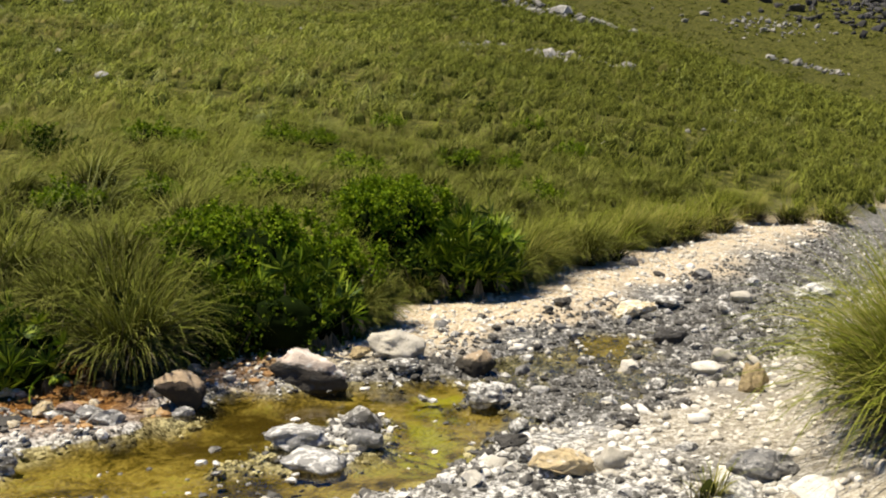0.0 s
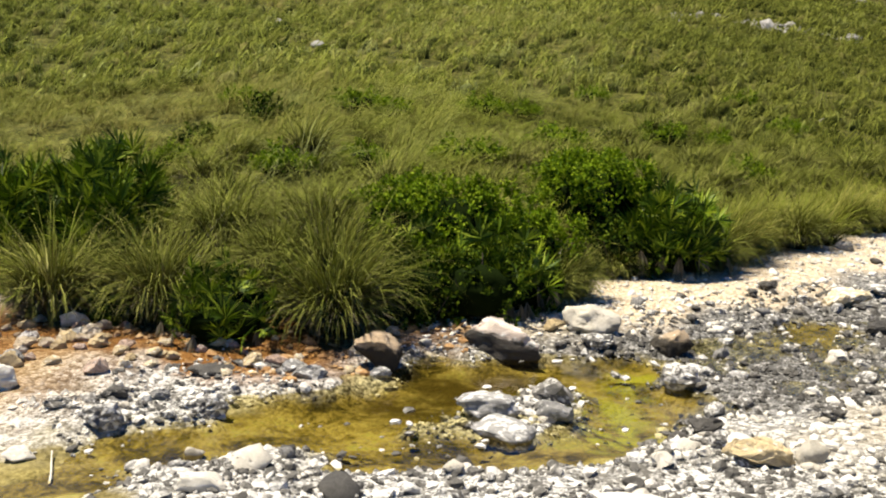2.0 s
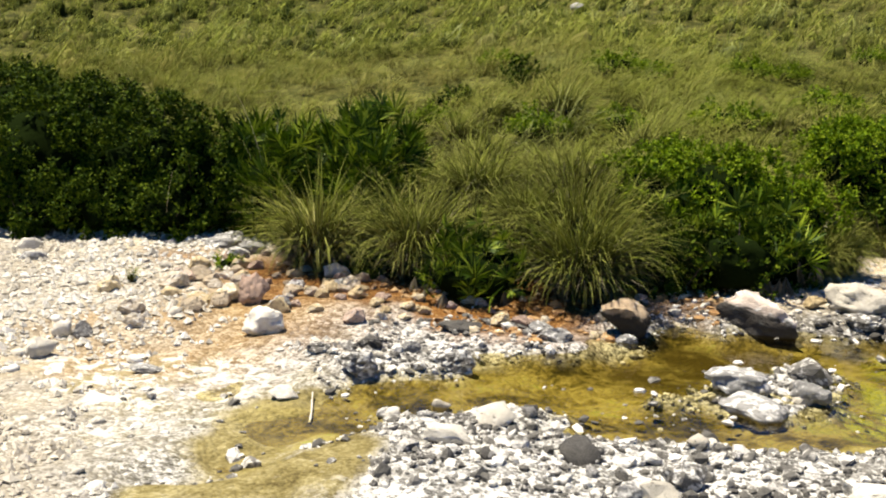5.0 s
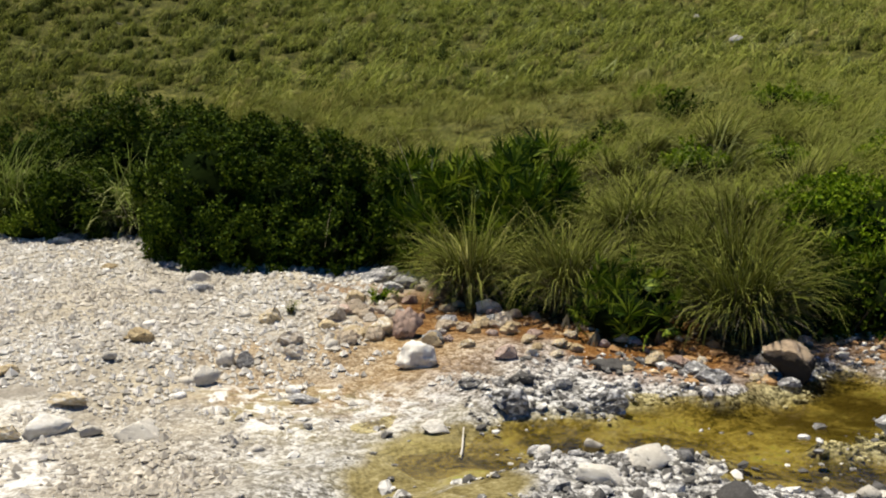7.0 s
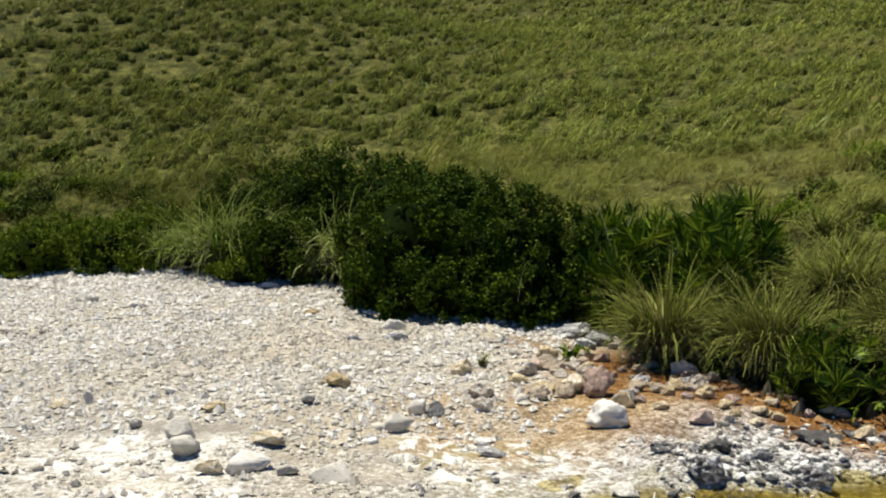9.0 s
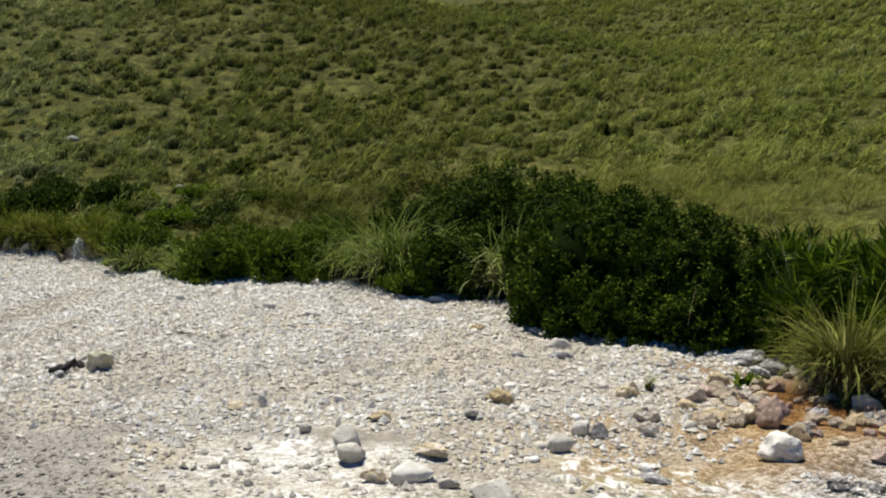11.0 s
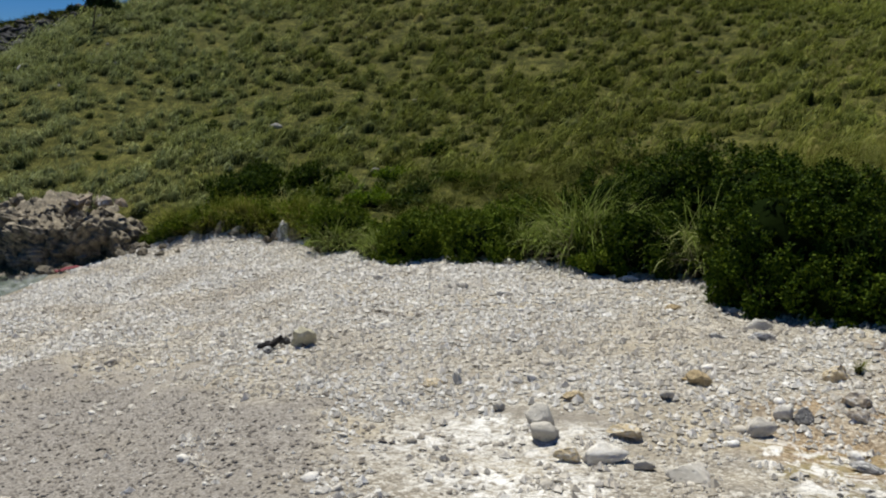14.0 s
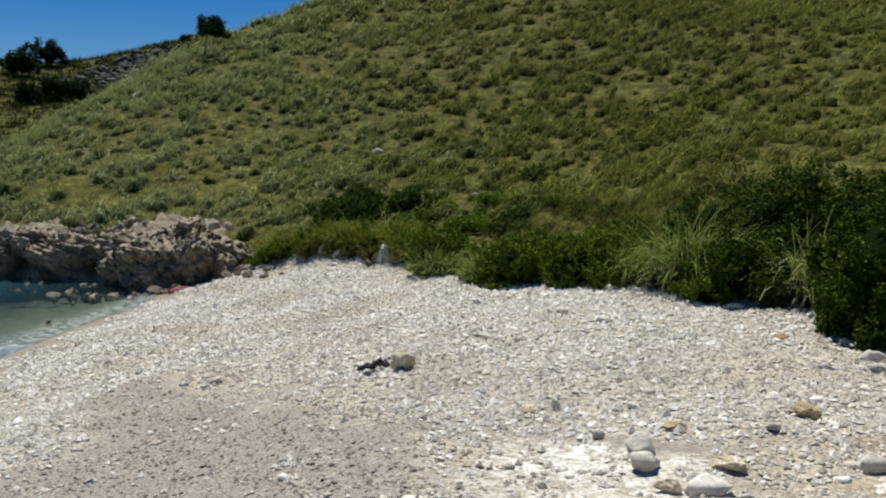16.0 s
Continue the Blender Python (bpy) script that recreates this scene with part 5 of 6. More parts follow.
# tussocks along the foot of the hill: x, y, height, tone, breadth
NEAR_TUFTS = [(-4.88, 7.50, 0.78, 0.72, 0.85), (-5.25, 7.98, 0.66, 0.65, 0.75), (-4.42, 8.0, 0.62, 0.7, 0.7), (-3.95, 7.72, 0.92, 0.5, 0.75), (-2.52, 7.86, 0.95, 0.45, 0.78), (-2.75, 8.5, 0.85, 0.5, 0.75), (-3.3, 8.45, 0.6, 0.5, 0.8),
              (-3.05, 9.15, 0.8, 0.55, 1.0), (-3.9, 8.85, 0.7, 0.5, 1.0), (-0.92, 9.42, 0.48, 0.55, 0.75), (-0.72, 9.85, 0.5, 0.5, 0.8), (-0.28, 11.2, 0.40, 0.5, 0.9), (0.80, 12.2, 0.6, 0.5, 0.9), (1.05, 13.0, 0.75, 0.55, 0.8), (1.15, 13.9, 0.85, 0.5, 0.8), (2.05, 14.4, 0.7, 0.6, 0.7), (3.2, 16.7, 0.7, 0.5, 0.8)]
FAR_TUFTS = [(-24.3, 3.75, 0.4, 0.3, 1.1), (-23.6, 4.0, 0.35, 0.2, 1.1), (-22.9, 4.35, 0.4, 0.5, 1.2), (-22.4, 4.75, 0.45, 0.2, 1.2), (-21.8, 5.1, 0.4, 0.4, 1.2), (-21.2, 5.55, 0.5, 0.2, 1.1), (-20.5, 5.85, 0.45, 0.4, 1.1), (-19.6, 6.2, 0.5, 0.2, 1.0), (-20.9, 6.0, 0.5, 0.4, 0.8), (-21.6, 5.7, 0.55, 0.5, 0.8), (-22.3, 5.3, 0.5, 0.4, 0.9), (-23.0, 5.1, 0.6, 0.4, 0.9), (-20.5, 6.0, 0.7, 0.4, 0.8), (-21.6, 5.4, 0.55, 0.3, 0.8), (-22.8, 4.5, 0.6, 0.4, 0.9), (-24.3, 4.3, 0.8, 0.2, 1.0), (-23.4, 4.8, 0.8, 0.3, 1.0), (2.5, 15.2, 0.8, 0.5, 0.8), (3.8, 17.6, 0.8, 0.5, 0.8), (4.5, 18.6, 0.85, 0.5, 0.9), (5.5, 20.0, 0.8, 0.4, 0.8), (7.6, 21.8, 0.75, 0.5, 0.9), (8.9, 23.0, 0.8, 0.5, 0.9)]
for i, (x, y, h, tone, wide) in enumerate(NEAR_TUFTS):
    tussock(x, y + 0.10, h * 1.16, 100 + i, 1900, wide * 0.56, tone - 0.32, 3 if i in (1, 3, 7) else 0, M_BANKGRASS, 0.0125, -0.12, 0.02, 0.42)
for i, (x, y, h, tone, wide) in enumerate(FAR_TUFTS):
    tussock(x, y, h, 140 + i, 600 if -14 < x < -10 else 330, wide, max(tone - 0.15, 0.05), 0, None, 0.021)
# fuller tussocks standing out of the grass behind the bank
rng = np.random.RandomState(64)
made = 0
while made < 46:
    x, y = rng.uniform(-5.6, 6.5), rng.uniform(8.6, 22)
    up = up_hill(np.array([x]), np.array([y]))[0]
    if 0.5 < up < 4.2 and rng.rand() < 1.25 - up * 0.2:
        tussock(x, y, rng.uniform(0.50, 0.78), 800 + made, 760, rng.uniform(0.6, 0.8), rng.uniform(0.1, 0.5), 0, M_BANKGRASS, 0.015, 0.0, 0.14, 0.34)
        made += 1
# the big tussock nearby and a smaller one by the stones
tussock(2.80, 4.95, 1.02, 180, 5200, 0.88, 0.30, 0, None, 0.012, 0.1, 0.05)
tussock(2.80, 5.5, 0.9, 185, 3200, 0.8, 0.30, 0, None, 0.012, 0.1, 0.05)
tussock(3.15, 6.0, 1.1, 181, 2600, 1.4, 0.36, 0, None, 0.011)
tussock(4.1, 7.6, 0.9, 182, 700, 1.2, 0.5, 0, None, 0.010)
tussock(1.35, 4.95, 0.3, 183, 90, 0.6, 0.6, 0, None, 0.008)
tussock(-5.95, 6.35, 0.16, 184, 90, 0.5, 0.1, 0, None, 0.008)
bush("low_shrub", -5.63, 7.25, (0.1, 0.1, 0.13), 21, 8, 500, 0.03, M_SHRUB, "tiny green shrub among pale stones", "shrub", "low shrubs")

# low green shrubs on the lower slope
SHRUB_AT = [(-4.3, 11.6, 0.42), (-3.6, 12.6, 0.4), (-5.1, 17.4, 0.5), (-4.6, 17.9, 0.4), (-3.3, 20.4, 0.5), (-2.5, 20.9, 0.4), (-1.3, 23.9, 0.45), (0.25, 19.9, 0.5), (1.25, 21.1, 0.45), (-7.2, 17.3, 0.4), (-1.5, 16.6, 0.6), (-0.7, 16.1, 0.5), (2.2, 26.0, 0.5), (1.6, 18.2, 0.5), (-2.5, 14.2, 0.5), (-1.2, 13.9, 0.55), (-6.2, 12.6, 0.35), (3.0, 24.0, 0.5),
            (-24.6, 4.0, 0.48), (-22.8, 4.95, 0.36), (-22.1, 5.45, 0.45), (-21.4, 5.95, 0.5), (-20.7, 6.4, 0.55), (-19.3, 6.5, 0.55), (-18.3, 6.6, 0.5),
            (-24, 8.0, 0.4), (-25.5, 7.0, 0.45), (-23.2, 9.0, 0.42), (-21.0, 7.6, 0.5), (-22.9, 5.0, 0.38), (-24.2, 4.6, 0.4), (-23.6, 5.6, 0.45), (-21.9, 5.9, 0.4)]
SHRUBS = []
for k in range(4):
    v, q, mid, rad = crown(200 + k, 40, 2200, 0.108, (1.0, 0.9, 0.85), 0.35, 0.26)
    v2, q2, mid, rad = crown(210 + k, 26, 800, 0.19, (1.0, 0.9, 0.85))
    SHRUBS.append((raw_mesh("foliage", v, q, smooth_faces=False), raw_mesh("foliage", v2, q2, smooth_faces=False), raw_mesh("foliage", v2, q2, smooth_faces=False), core_mesh("thicket", (1.0, 0.9, 0.85), 200 + k, 0.74, BALL2)))


def low_shrub(x, y, size, k, label="low bright green shrub among the grass", material=None):
    ob = empty("low_shrub", (x, y, height(x, y) - 0.04), label, "shrub", "low shrubs", k * 77)
    ob.scale = (size, size, size)
    f, f2, f3, c = SHRUBS[k % 4]
    part("foliage", f if material is None else f2 if material is M_LENTISK else f3 if material is M_SCRUB else f.copy(), material or M_SHRUB, ob, kind="stuff")
    part("thicket", c, M_TWIG_SHADE, ob, "dense twigs inside, near-black for the shade among the leaves")
    return ob


for i, (x, y, s) in enumerate(SHRUB_AT):
    low_shrub(x, y, s, i)
# the fringe of mixed shrubs and pale sedge where the slope meets the pebbles
FRINGE = [(-24.3, 3.75, 0.4), (-24.75, 3.5, 0.38), (-25.0, 3.95, 0.42), (-24.0, 4.3, 0.4), (-15.3, 7.6, 0.45), (-15.9, 7.2, 0.5), (-16.6, 6.9, 0.5), (-17.2, 6.7, 0.5), (-14.7, 8.3, 0.5), (-13.9, 8.6, 0.5), (-11.75, 7.75, 0.42), (-12.1, 7.8, 0.4), (-13.1, 8.6, 0.55), (-10.7, 8.7, 0.5), (-18.9, 6.9, 0.5), (-20.1, 6.7, 0.5), (-23.6, 4.75, 0.34), (-22.4, 5.6, 0.45)]
for i, (x, y, s) in enumerate(FRINGE):
    low_shrub(x, y, s, i + 1, "low dark green shrub at the edge of the pebbles", M_FRINGE)
SEDGE = [(-16.35, 6.05, 0.62, 0.8), (-15.9, 5.95, 0.55, 0.8), (-15.5, 8.1, 0.8, 1.0), (-14.4, 8.0, 0.8, 0.9), (-13.9, 7.8, 0.85, 0.9), (-13.6, 8.4, 1.2, 0.9), (-13.1, 8.3, 1.3, 0.85), (-12.7, 8.1, 1.2, 0.8), (-13.3, 8.0, 0.9, 0.9), (-11.35, 8.95, 1.2, 0.75), (-10.95, 8.85, 1.25, 0.75), (-11.1, 8.6, 0.9, 0.75), (-10.6, 8.75, 1.05, 0.7), (-17.6, 5.85, 0.68, 1.0), (-18.1, 5.75, 0.7, 0.9), (-18.9, 6.35, 0.6, 0.9), (-20.0, 6.25, 0.75, 0.9), (-17.0, 6.4, 0.6, 0.9), (-23.3, 4.45, 0.5, 0.9), (-21.0, 5.9, 0.5, 0.9)]
for i, (x, y, h, wide) in enumerate(SEDGE):
    tussock(x, y, h, 240 + i, 400, wide, 0.15 + 0.1 * (i % 4), 0, M_SEDGE, 0.024, 0.05)
# a close row of tufts and shrubs on the pebbles' upper edge towards the cape
rng = np.random.RandomState(37)
EDGE = [(-18.7, 6.1), (-19.7, 6.2), (-20.6, 6.15), (-21.45, 5.8), (-22.2, 5.1), (-22.8, 4.6), (-23.7, 4.1), (-24.6, 3.8), (-25.4, 3.9)]
for k, ((ax, ay), (bx, by)) in enumerate(zip(EDGE, EDGE[1:])):
    for f in (0.05, 0.3, 0.55, 0.8):
        x, y = ax + (bx - ax) * f + rng.normal(0, 0.08), ay + (by - ay) * f + rng.normal(0.05, 0.1)
        if (k + int(f * 10)) % 2:
            tussock(x, y, rng.uniform(0.45, 0.8) * (1.25 if k > 4 else 1), 600 + k * 5 + int(f * 10), 420, 0.85, rng.uniform(0.0, 0.5), 0, None, 0.02)
        else:
            low_shrub(x, y + 0.1, rng.uniform(0.34, 0.60), k, "low dark green shrub at the edge of the pebbles", M_FRINGE)
for x, y, h in ((1.0, 13.2, 0.85), (1.35, 14.0, 0.9), (1.9, 15.0, 0.9), (2.45, 15.9, 0.85), (3.1, 17.2, 0.9), (3.9, 18.4, 0.85), (1.6, 14.9, 0.9), (2.9, 17.0, 0.9), (4.6, 19.5, 0.9), (5.6, 20.9, 0.85), (6.7, 21.8, 0.8), (0.55, 12.9, 0.8)):
    tussock(x, y, h, 700 + int(x * 10), 800, 0.75, rng.uniform(0.1, 0.5), 0, None, 0.014)
rng = np.random.RandomState(36)
made = 0
while made < 34:
    x, y = rng.uniform(-27, -15), rng.uniform(5, 13)
    s = up_hill(np.array([x]), np.array([y]))[0]
    if 0.2 < s < 4.0 and rng.rand() < 1.3 - s * 0.25:
        low_shrub(x, y, rng.uniform(0.25, 0.42), made, "dark rounded shrub at the foot of the grassy slope", (M_FRINGE, M_SCRUB, M_LENTISK)[made % 3])
        made += 1
rng = np.random.RandomState(33)
for i, (x, y) in enumerate(polar_points(190, 15, 95, -26, 96, 34, 1.5)):
    if height(x, y) > 1.0 and up_hill(np.array([x]), np.array([y]))[0] > 2:
        low_shrub(x, y, 0.14 + 0.30 * rng.rand() ** 2, i, "dark rounded shrub scattered on the grassy slope", M_SCRUB if i % 3 else M_LENTISK)


def mop(pts, z, radius, tall, count, segs, reach, width, seed, tones):
    """Mounded tussocks: blades combed over a low uneven dome, over a darker body; both darken downwards for painted
    shade.
    """
    r = np.random.RandomState(seed)
    n = len(pts)
    N = n * count
    R, H = np.repeat(radius, count), np.repeat(tall, count)
    ph = r.uniform(0, 2 * np.pi, N)
    lob = np.repeat(r.uniform(0, 6.28, n), count)
    lobes = 1 + 0.22 * np.sin(2 * ph + lob) + 0.16 * np.sin(3 * ph + 2.3 * lob) + 0.10 * np.sin(7 * ph + lob)
    th0 = np.radians(5 + 74 * r.rand(N) ** 0.8)
    dth = np.radians(reach * r.uniform(0.5, 1.5, N))
    layer = r.uniform(0.55, 1.15, N)
    swing = r.normal(0, 0.22, N)
    base = np.column_stack([np.repeat(pts, count, 0), np.repeat(z, count)])

    def on_dome(k):
        th = th0 + dth * k
        out = layer * lobes * (1 + 0.20 * k * k * r.uniform(0, 1.6, N))
        a = ph + swing * k
        up = np.cos(th) * H * layer * (1 + 0.18 * k)
        q = np.stack([np.cos(a) * np.sin(th) * R * out, np.sin(a) * np.sin(th) * R * out, np.maximum(up, -0.05)], 1)
        q[:, :2] += WIND * (np.maximum(up, 0) * 0.45)[:, None]
        return base + q

    side = np.stack([-np.sin(ph), np.cos(ph), np.zeros(N)], 1) + r.normal(0, 0.35, (N, 3))
    side /= np.linalg.norm(side, axis=1)[:, None]
    w = (width * r.uniform(0.5, 1.5, N))[:, None] / 2
    verts, along = [], []
    # shade in the colour: inner blades and those low on the dome are darker
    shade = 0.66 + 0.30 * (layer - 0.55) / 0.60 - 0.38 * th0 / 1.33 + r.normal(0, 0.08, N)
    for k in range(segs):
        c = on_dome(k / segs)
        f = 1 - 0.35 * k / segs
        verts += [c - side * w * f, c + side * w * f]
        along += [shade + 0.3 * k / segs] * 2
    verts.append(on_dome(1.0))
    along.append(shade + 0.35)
    per = 2 * segs + 1
    V = np.stack(verts, 1).reshape(-1, 3)
    b = np.arange(N) * per
    quads = np.concatenate([np.stack([b + 2 * k, b + 2 * k + 1, b + 2 * k + 3, b + 2 * k + 2], 1) for k in range(segs - 1)]) if segs > 1 else np.zeros((0, 4), int)
    tris = np.stack([b + 2 * segs - 2, b + 2 * segs - 1, b + 2 * segs], 1)
    tone = np.repeat(np.repeat(tones, count), per)
    # body
    m = 5
    k = np.linspace(0, 2 * np.pi, m, endpoint=False)[None] + r.uniform(0, 1, (n, 1))
    rings = []
    for f, up in ((0.66, -0.1), (0.42, 0.34)):
        lean = WIND[None] * (np.maximum(up, 0) * tall * 0.5)[:, None]
        rings.append(np.stack([pts[:, :1] + lean[:, :1] + np.cos(k) * radius[:, None] * f, pts[:, 1:] + lean[:, 1:] + np.sin(k) * radius[:, None] * f, np.broadcast_to(z[:, None] + up * tall[:, None], (n, m))], -1))
    top = np.column_stack([pts + WIND * (tall * 0.3)[:, None], z + tall * 0.52])[:, None]
    body = np.concatenate(rings + [top], 1).reshape(-1, 3)
    b = (np.arange(n) * (2 * m + 1))[:, None] + len(V)
    i, i2 = np.arange(m), (np.arange(m) + 1) % m
    q2 = np.stack([b + i, b + i2, b + m + i2, b + m + i], -1).reshape(-1, 4)
    t2 = np.stack([b + m + i, b + m + i2, np.broadcast_to(b + 2 * m, (n, m))], -1).reshape(-1, 3)
    # the body darkens to its foot, shade painted between the mounds
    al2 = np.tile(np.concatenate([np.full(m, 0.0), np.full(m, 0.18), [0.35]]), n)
    return np.concatenate([V, body]), np.concatenate([quads, q2]), np.concatenate([tris, t2]), np.concatenate([np.stack(along, 1).reshape(-1), al2]), np.concatenate([tone, np.repeat(tones, 2 * m + 1)])


def hill_points(step, r0, r1, seed):
    """Scattered over the slope, about one to every step squared."""
    r = np.random.RandomState(seed)
    n = int(radians(126) / 2 * (r1 * r1 - r0 * r0) / step**2)
    d, a = np.sqrt(r.uniform(r0 * r0, r1 * r1, n)), np.radians(r.uniform(-27, 99, n))
    pts = np.stack([-np.sin(a) * d, np.cos(a) * d], 1)
    pts = keep(pts, lambda x, y: up_hill(x, y) > 0.15 + 0.35 * fractal(x * 0.9, y * 0.9, 2, 2) + 1.5 * smooth(-x, 24.3, 26))
    for sx, sy, size in SHRUB_AT:
        pts = pts[np.hypot(pts[:, 0] - sx, pts[:, 1] - sy) > size * 0.75]
    for ox, oy, sx, sy in OUTCROPS:
        pts = pts[np.hypot((pts[:, 0] - ox) / sx, (pts[:, 1] - oy) / sy) > r.uniform(0.2, 1.1, len(pts))]
    return pts, land(pts[:, 0], pts[:, 1]), r


def hill_grass(step, r0, r1, count, segs, width, tall, seed, label, spread=1.3, sector=None, material=M_HILLGRASS, mounds=0, wind=0.34):
    """Windswept tufts, thinner on the ground where the cover is patchy."""
    pts, z, r = hill_points(step, r0, r1, seed)
    if sector:
        a = np.degrees(np.arctan2(-pts[:, 0], pts[:, 1]))
        pts = pts[(a < sector[0]) | (a > sector[1])]
        z = land(pts[:, 0], pts[:, 1])
    clump = 0.6 * value_noise(pts[:, 0] * 1.3, pts[:, 1] * 1.3, 71) + 0.4 * value_noise(pts[:, 0] * 0.4, pts[:, 1] * 0.4, 72)
    kept = clump + r.normal(0, 0.22, len(pts)) > (-0.45 if r0 < 12 else -0.26)
    pts, z, clump = pts[kept], z[kept], clump[kept]
    n = len(pts)
    patch = fractal(pts[:, 0] * 0.12, pts[:, 1] * 0.12, 51, 3)
    tones = np.clip(0.22 + 0.36 * patch + r.normal(0, 0.15, n), 0, 1)
    turn = np.degrees(np.arctan2(-pts[:, 0], pts[:, 1]))
    sage = np.clip(smooth(turn, 56, 92) * 0.8 + r.normal(0, 0.22, n) - 0.05, 0, 1)
    # darker by bearing: other vegetation, and past 35 degrees dimmer light painted in
    deep = np.clip(0.80 * (1 - smooth(turn, -6, 14)) + 0.58 * smooth(turn, 35, 58) * (1 - smooth(turn, 68, 82)) + r.normal(0, 0.25, n), 0, 1)
    size = np.minimum(np.exp(r.normal(0, 0.30, n)), 1.7) * (1 + 0.35 * clump)
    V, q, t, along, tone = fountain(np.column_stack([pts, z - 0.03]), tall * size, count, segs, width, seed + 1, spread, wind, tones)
    sets = [(V, q, t, along, tone, np.repeat(sage, count * (2 * segs + 1)), np.repeat(deep, count * (2 * segs + 1)))]
    if mounds:
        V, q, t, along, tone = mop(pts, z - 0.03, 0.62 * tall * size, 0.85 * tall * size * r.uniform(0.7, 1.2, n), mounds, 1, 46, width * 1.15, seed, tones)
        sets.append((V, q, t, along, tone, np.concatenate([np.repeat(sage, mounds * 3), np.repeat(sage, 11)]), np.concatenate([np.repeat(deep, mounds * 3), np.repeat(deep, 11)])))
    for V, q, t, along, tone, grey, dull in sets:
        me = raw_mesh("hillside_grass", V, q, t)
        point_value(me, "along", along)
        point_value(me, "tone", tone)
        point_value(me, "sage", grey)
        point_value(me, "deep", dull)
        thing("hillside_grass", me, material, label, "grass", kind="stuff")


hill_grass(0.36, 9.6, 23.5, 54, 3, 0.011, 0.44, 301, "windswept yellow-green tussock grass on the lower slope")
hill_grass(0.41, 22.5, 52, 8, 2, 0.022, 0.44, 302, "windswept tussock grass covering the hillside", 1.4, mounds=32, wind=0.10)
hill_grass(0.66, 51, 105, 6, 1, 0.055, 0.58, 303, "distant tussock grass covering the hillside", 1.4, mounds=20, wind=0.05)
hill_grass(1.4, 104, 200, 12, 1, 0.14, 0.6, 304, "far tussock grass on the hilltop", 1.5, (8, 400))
hill_grass(0.95, 104, 200, 14, 1, 0.15, 0.75, 305, "dark scrub and grass on the far hill", 1.5, (-99, 82), M_FARSCRUB)

# ---- small things ----


def stick(name, a, b, thick, material, label, category="stick", bend=0.02, group=""):
    a, b = Vector(a), Vector(b)
    side = (b - a).cross(Vector((0.3, 0.2, 1))).normalized()
    bm = bmesh.new()
    rings = []
    for k in range(7):
        t = k / 6
        c = a.lerp(b, t) + side * bend * math.sin(t * 5)
        w = thick * (1 - 0.35 * t) / 2 * (1 + 0.15 * math.sin(k * 2.3))
        rings.append([bm.verts.new(c + (side * math.cos(j) + side.cross((b - a).normalized()) * math.sin(j)) * w) for j in np.linspace(0, 2 * math.pi, 8)[:-1]])
    for lo, hi in zip(rings, rings[1:]):
        for j in range(7):
            bm.faces.new((lo[j], lo[(j + 1) % 7], hi[(j + 1) % 7], hi[j]))
    bm.faces.new(rings[0][::-1])
    bm.faces.new(rings[-1])
    me = bpy.data.meshes.new(name)
    bm.to_mesh(me)
    bm.free()
    return thing(name, me, material, label, category, group)


stick("bleached_stick", (-3.02, 4.60, -0.01), (-3.20, 4.92, 0.05), 0.014, M_STICK, "thin bleached stick lying in the shallow pool", "stick", 0.004)
# charred driftwood beside the stones of an old fire
for i, (dx, dy, l, a, h) in enumerate(((0, 0, 0.20, 20, 0.03), (0.06, 0.08, 0.15, 75, 0.05), (-0.10, 0.05, 0.12, -35, 0.02))):
    x, y = -9.75 + dx, 2.42 + dy
    c, s = math.cos(radians(a)) * l / 2, math.sin(radians(a)) * l / 2
    z = height(x, y) + h
    stick("charred_driftwood", (x - c, y - s, z - 0.02), (x + c, y + s, z + 0.06), 0.07, M_CHAR, "charred black driftwood lying on the pebbles", "driftwood", 0.03, "charred driftwood")
for i, (dx, dy, w) in enumerate(((-0.25, 0.15, 0.10), (0.25, -0.05, 0.12), (-0.05, 0.2, 0.13), (0.3, 0.3, 0.09))):
    x, y = -9.75 + dx, 2.42 + dy
    ob = thing("stone", BOULDERS[i].copy(), M_DARK, "blackened stone of an old fire place", "rock", "stones of a fire place")
    ob.matrix_world = pose(x, y, height(x, y) - 0.02, 0, 0, i * 50) @ Matrix.Diagonal((w, w * 0.8, w * 0.8, 1))


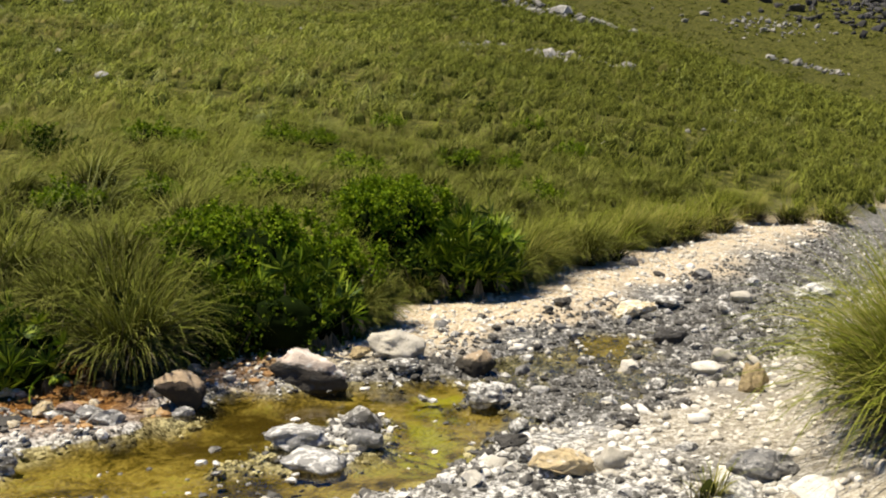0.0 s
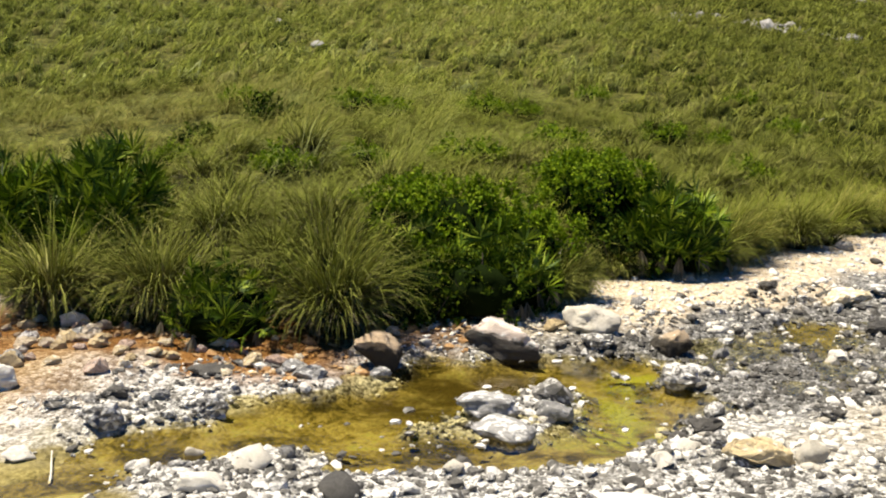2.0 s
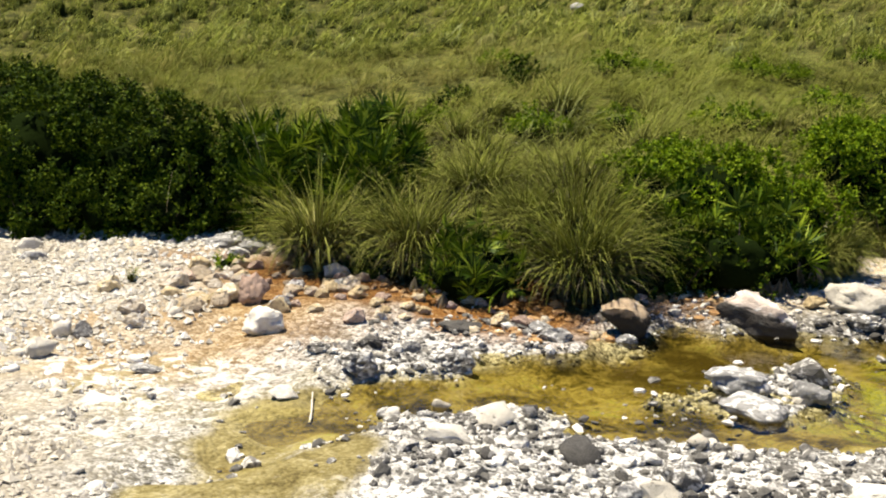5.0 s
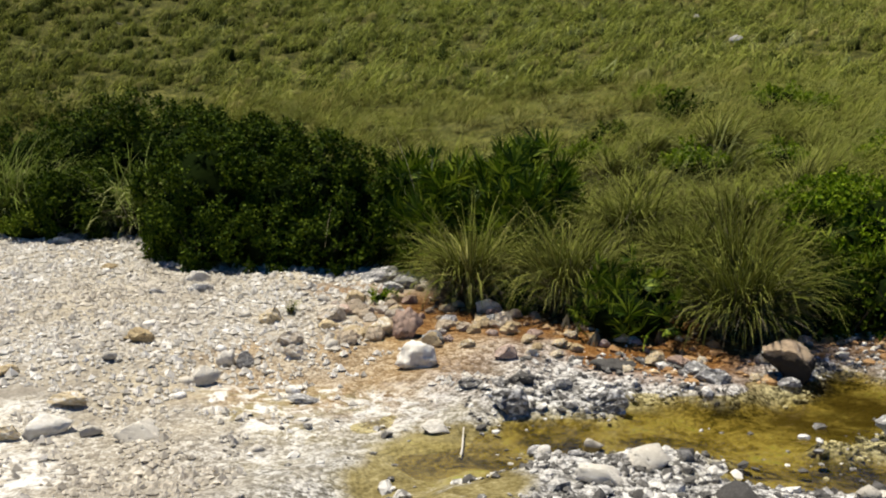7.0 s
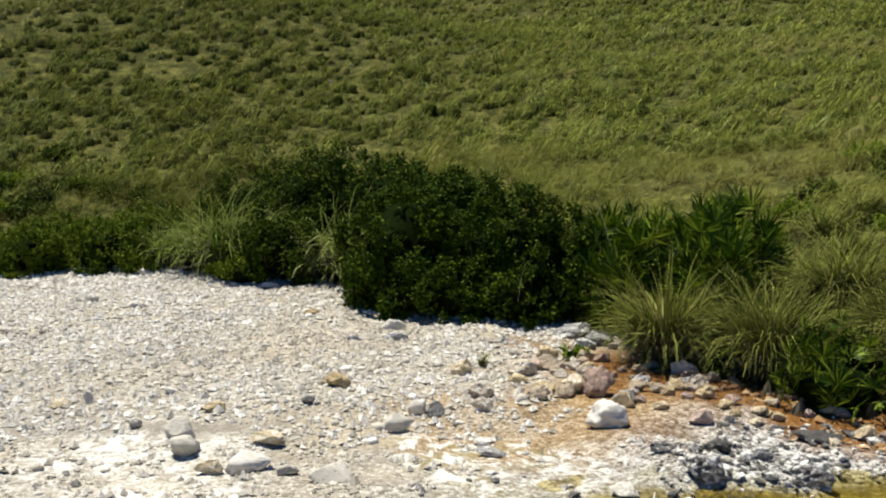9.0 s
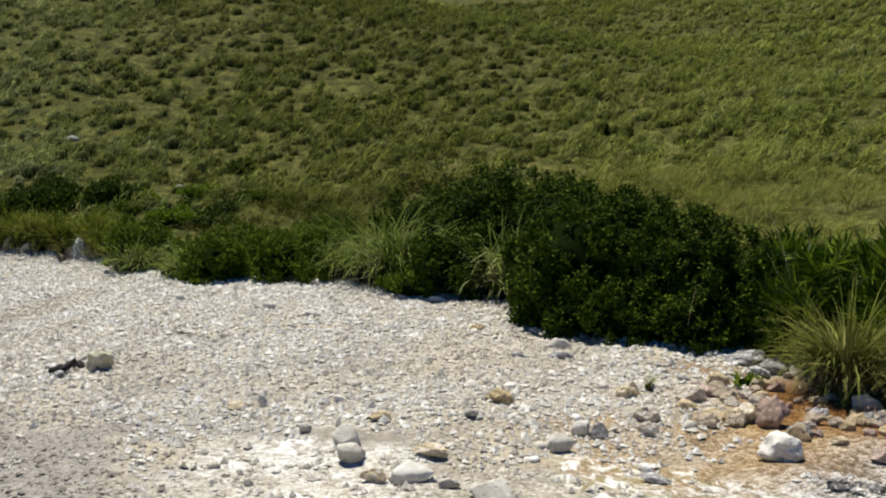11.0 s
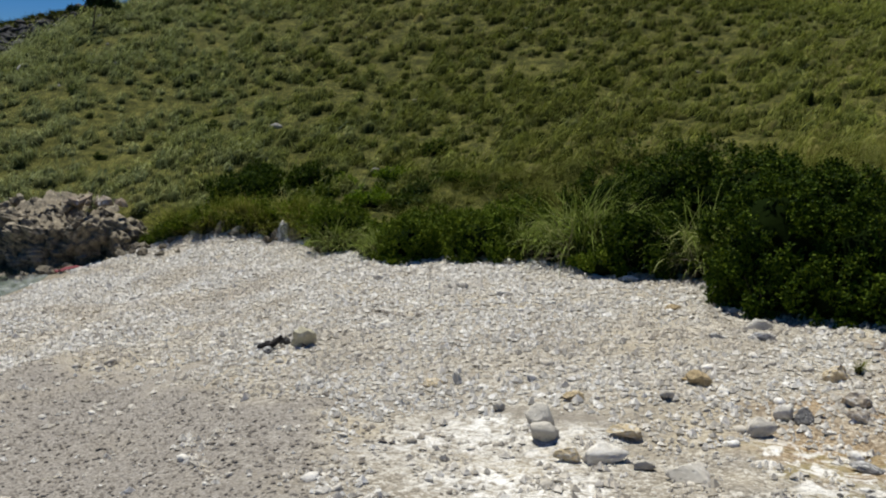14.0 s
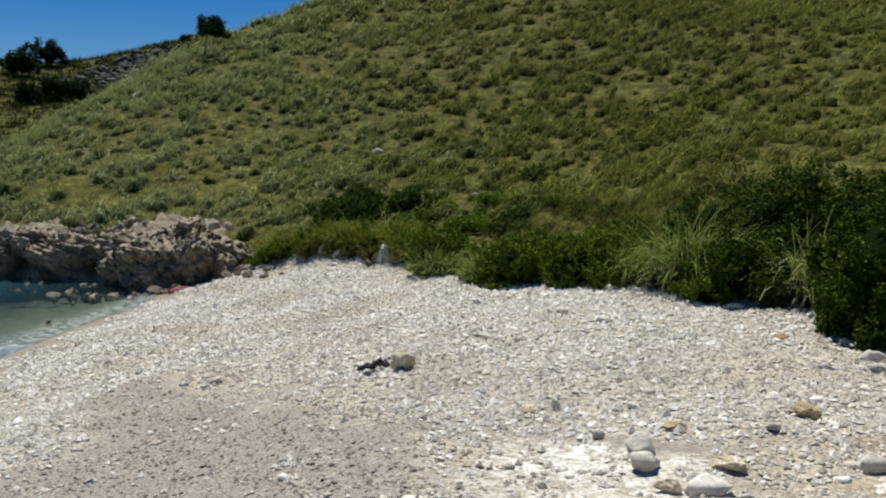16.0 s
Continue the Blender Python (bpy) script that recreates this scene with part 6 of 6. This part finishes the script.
def cloth():
    X, Y = np.meshgrid(np.linspace(-0.34, 0.34, 18), np.linspace(-0.11, 0.11, 9))
    Z = 0.05 + 0.05 * fractal(X * 6, Y * 6, 77, 3) + 0.02 * np.cos(X * 9)
    me = grid_mesh("red_cloth", X, Y, Z)
    ob = thing("red_cloth", me, M_CLOTH, "faded red cloth lying at the foot of the rocks", "cloth")
    solid = ob.modifiers.new("thickness", "SOLIDIFY")
    solid.thickness = 0.02
    ob.matrix_world = pose(-24.55, 1.55, height(-24.55, 1.55) + 0.0, 0, 0, 115)


cloth()


def pine(x, y, tall, wide, bare, seed, lean=0.0):
    ob = empty("pine_tree", (x, y, height(x, y) - 0.1), "dark rounded pine tree standing alone on the hill", "tree", "pines on the hill")
    r = np.random.RandomState(seed)
    v, q, mid, rad = crown(seed, 30, 3800, 0.06 * wide + 0.04, (wide / 2, wide / 2, (tall - bare)), 0.5)
    v[:, 2] += bare
    v[:, 1] += lean
    part("crown", raw_mesh("crown", v, q, smooth_faces=False), M_PINE, ob, kind="stuff")
    dense = core_mesh("thicket", (wide / 2, wide / 2, tall - bare), seed, 0.66)
    dense.transform(Matrix.Translation((0, lean, bare)))
    part("thicket", dense, M_TWIG_SHADE, ob, "dense twigs inside, near-black for the shade among the leaves")
    part("trunk", stems_mesh("trunk", np.array([[0, lean * 0.4, tall * 0.9]]), seed, 0.03 + tall * 0.010), M_BARK, ob, "thin dark trunk")


pine(-49.0, 4.45, 2.2, 1.25, 1.25, 501, 0.36)
pine(-177, -8.6, 4.6, 4.6, 0.5, 502)
pine(-166, -11.9, 4.2, 5.0, 0.4, 503)
pine(-150, -6.6, 3.4, 4.6, 0.2, 504)
pine(-148, -10.0, 3.0, 3.4, 0.2, 505)
pine(-150, -3.9, 2.8, 3.5, 0.2, 506)
pine(-176, 13.0, 1.5, 2.2, 0.15, 507)

# bleached stalks leaning over the dark bushes
for x, y, h, k in ((-7.0, 8.0, 1.0, 4), (-11.0, 7.7, 1.1, 3), (-6.3, 8.95, 1.55, 5), (-6.6, 9.0, 1.45, 4), (-5.6, 8.7, 1.2, 3)):
    me = grass_mesh("dry_stalk", np.zeros((1, 3)), np.array([h]), k, 6, 0.006, int(h * 100), 1.1, 0.15, np.array([1.0]), 0.45)
    thing("dry_stalk", me, M_STALK, "thin bleached dry stalks leaning over a dark bush", "stalk", "dry stalks", m=pose(x, y, height(x, y) - 0.02))
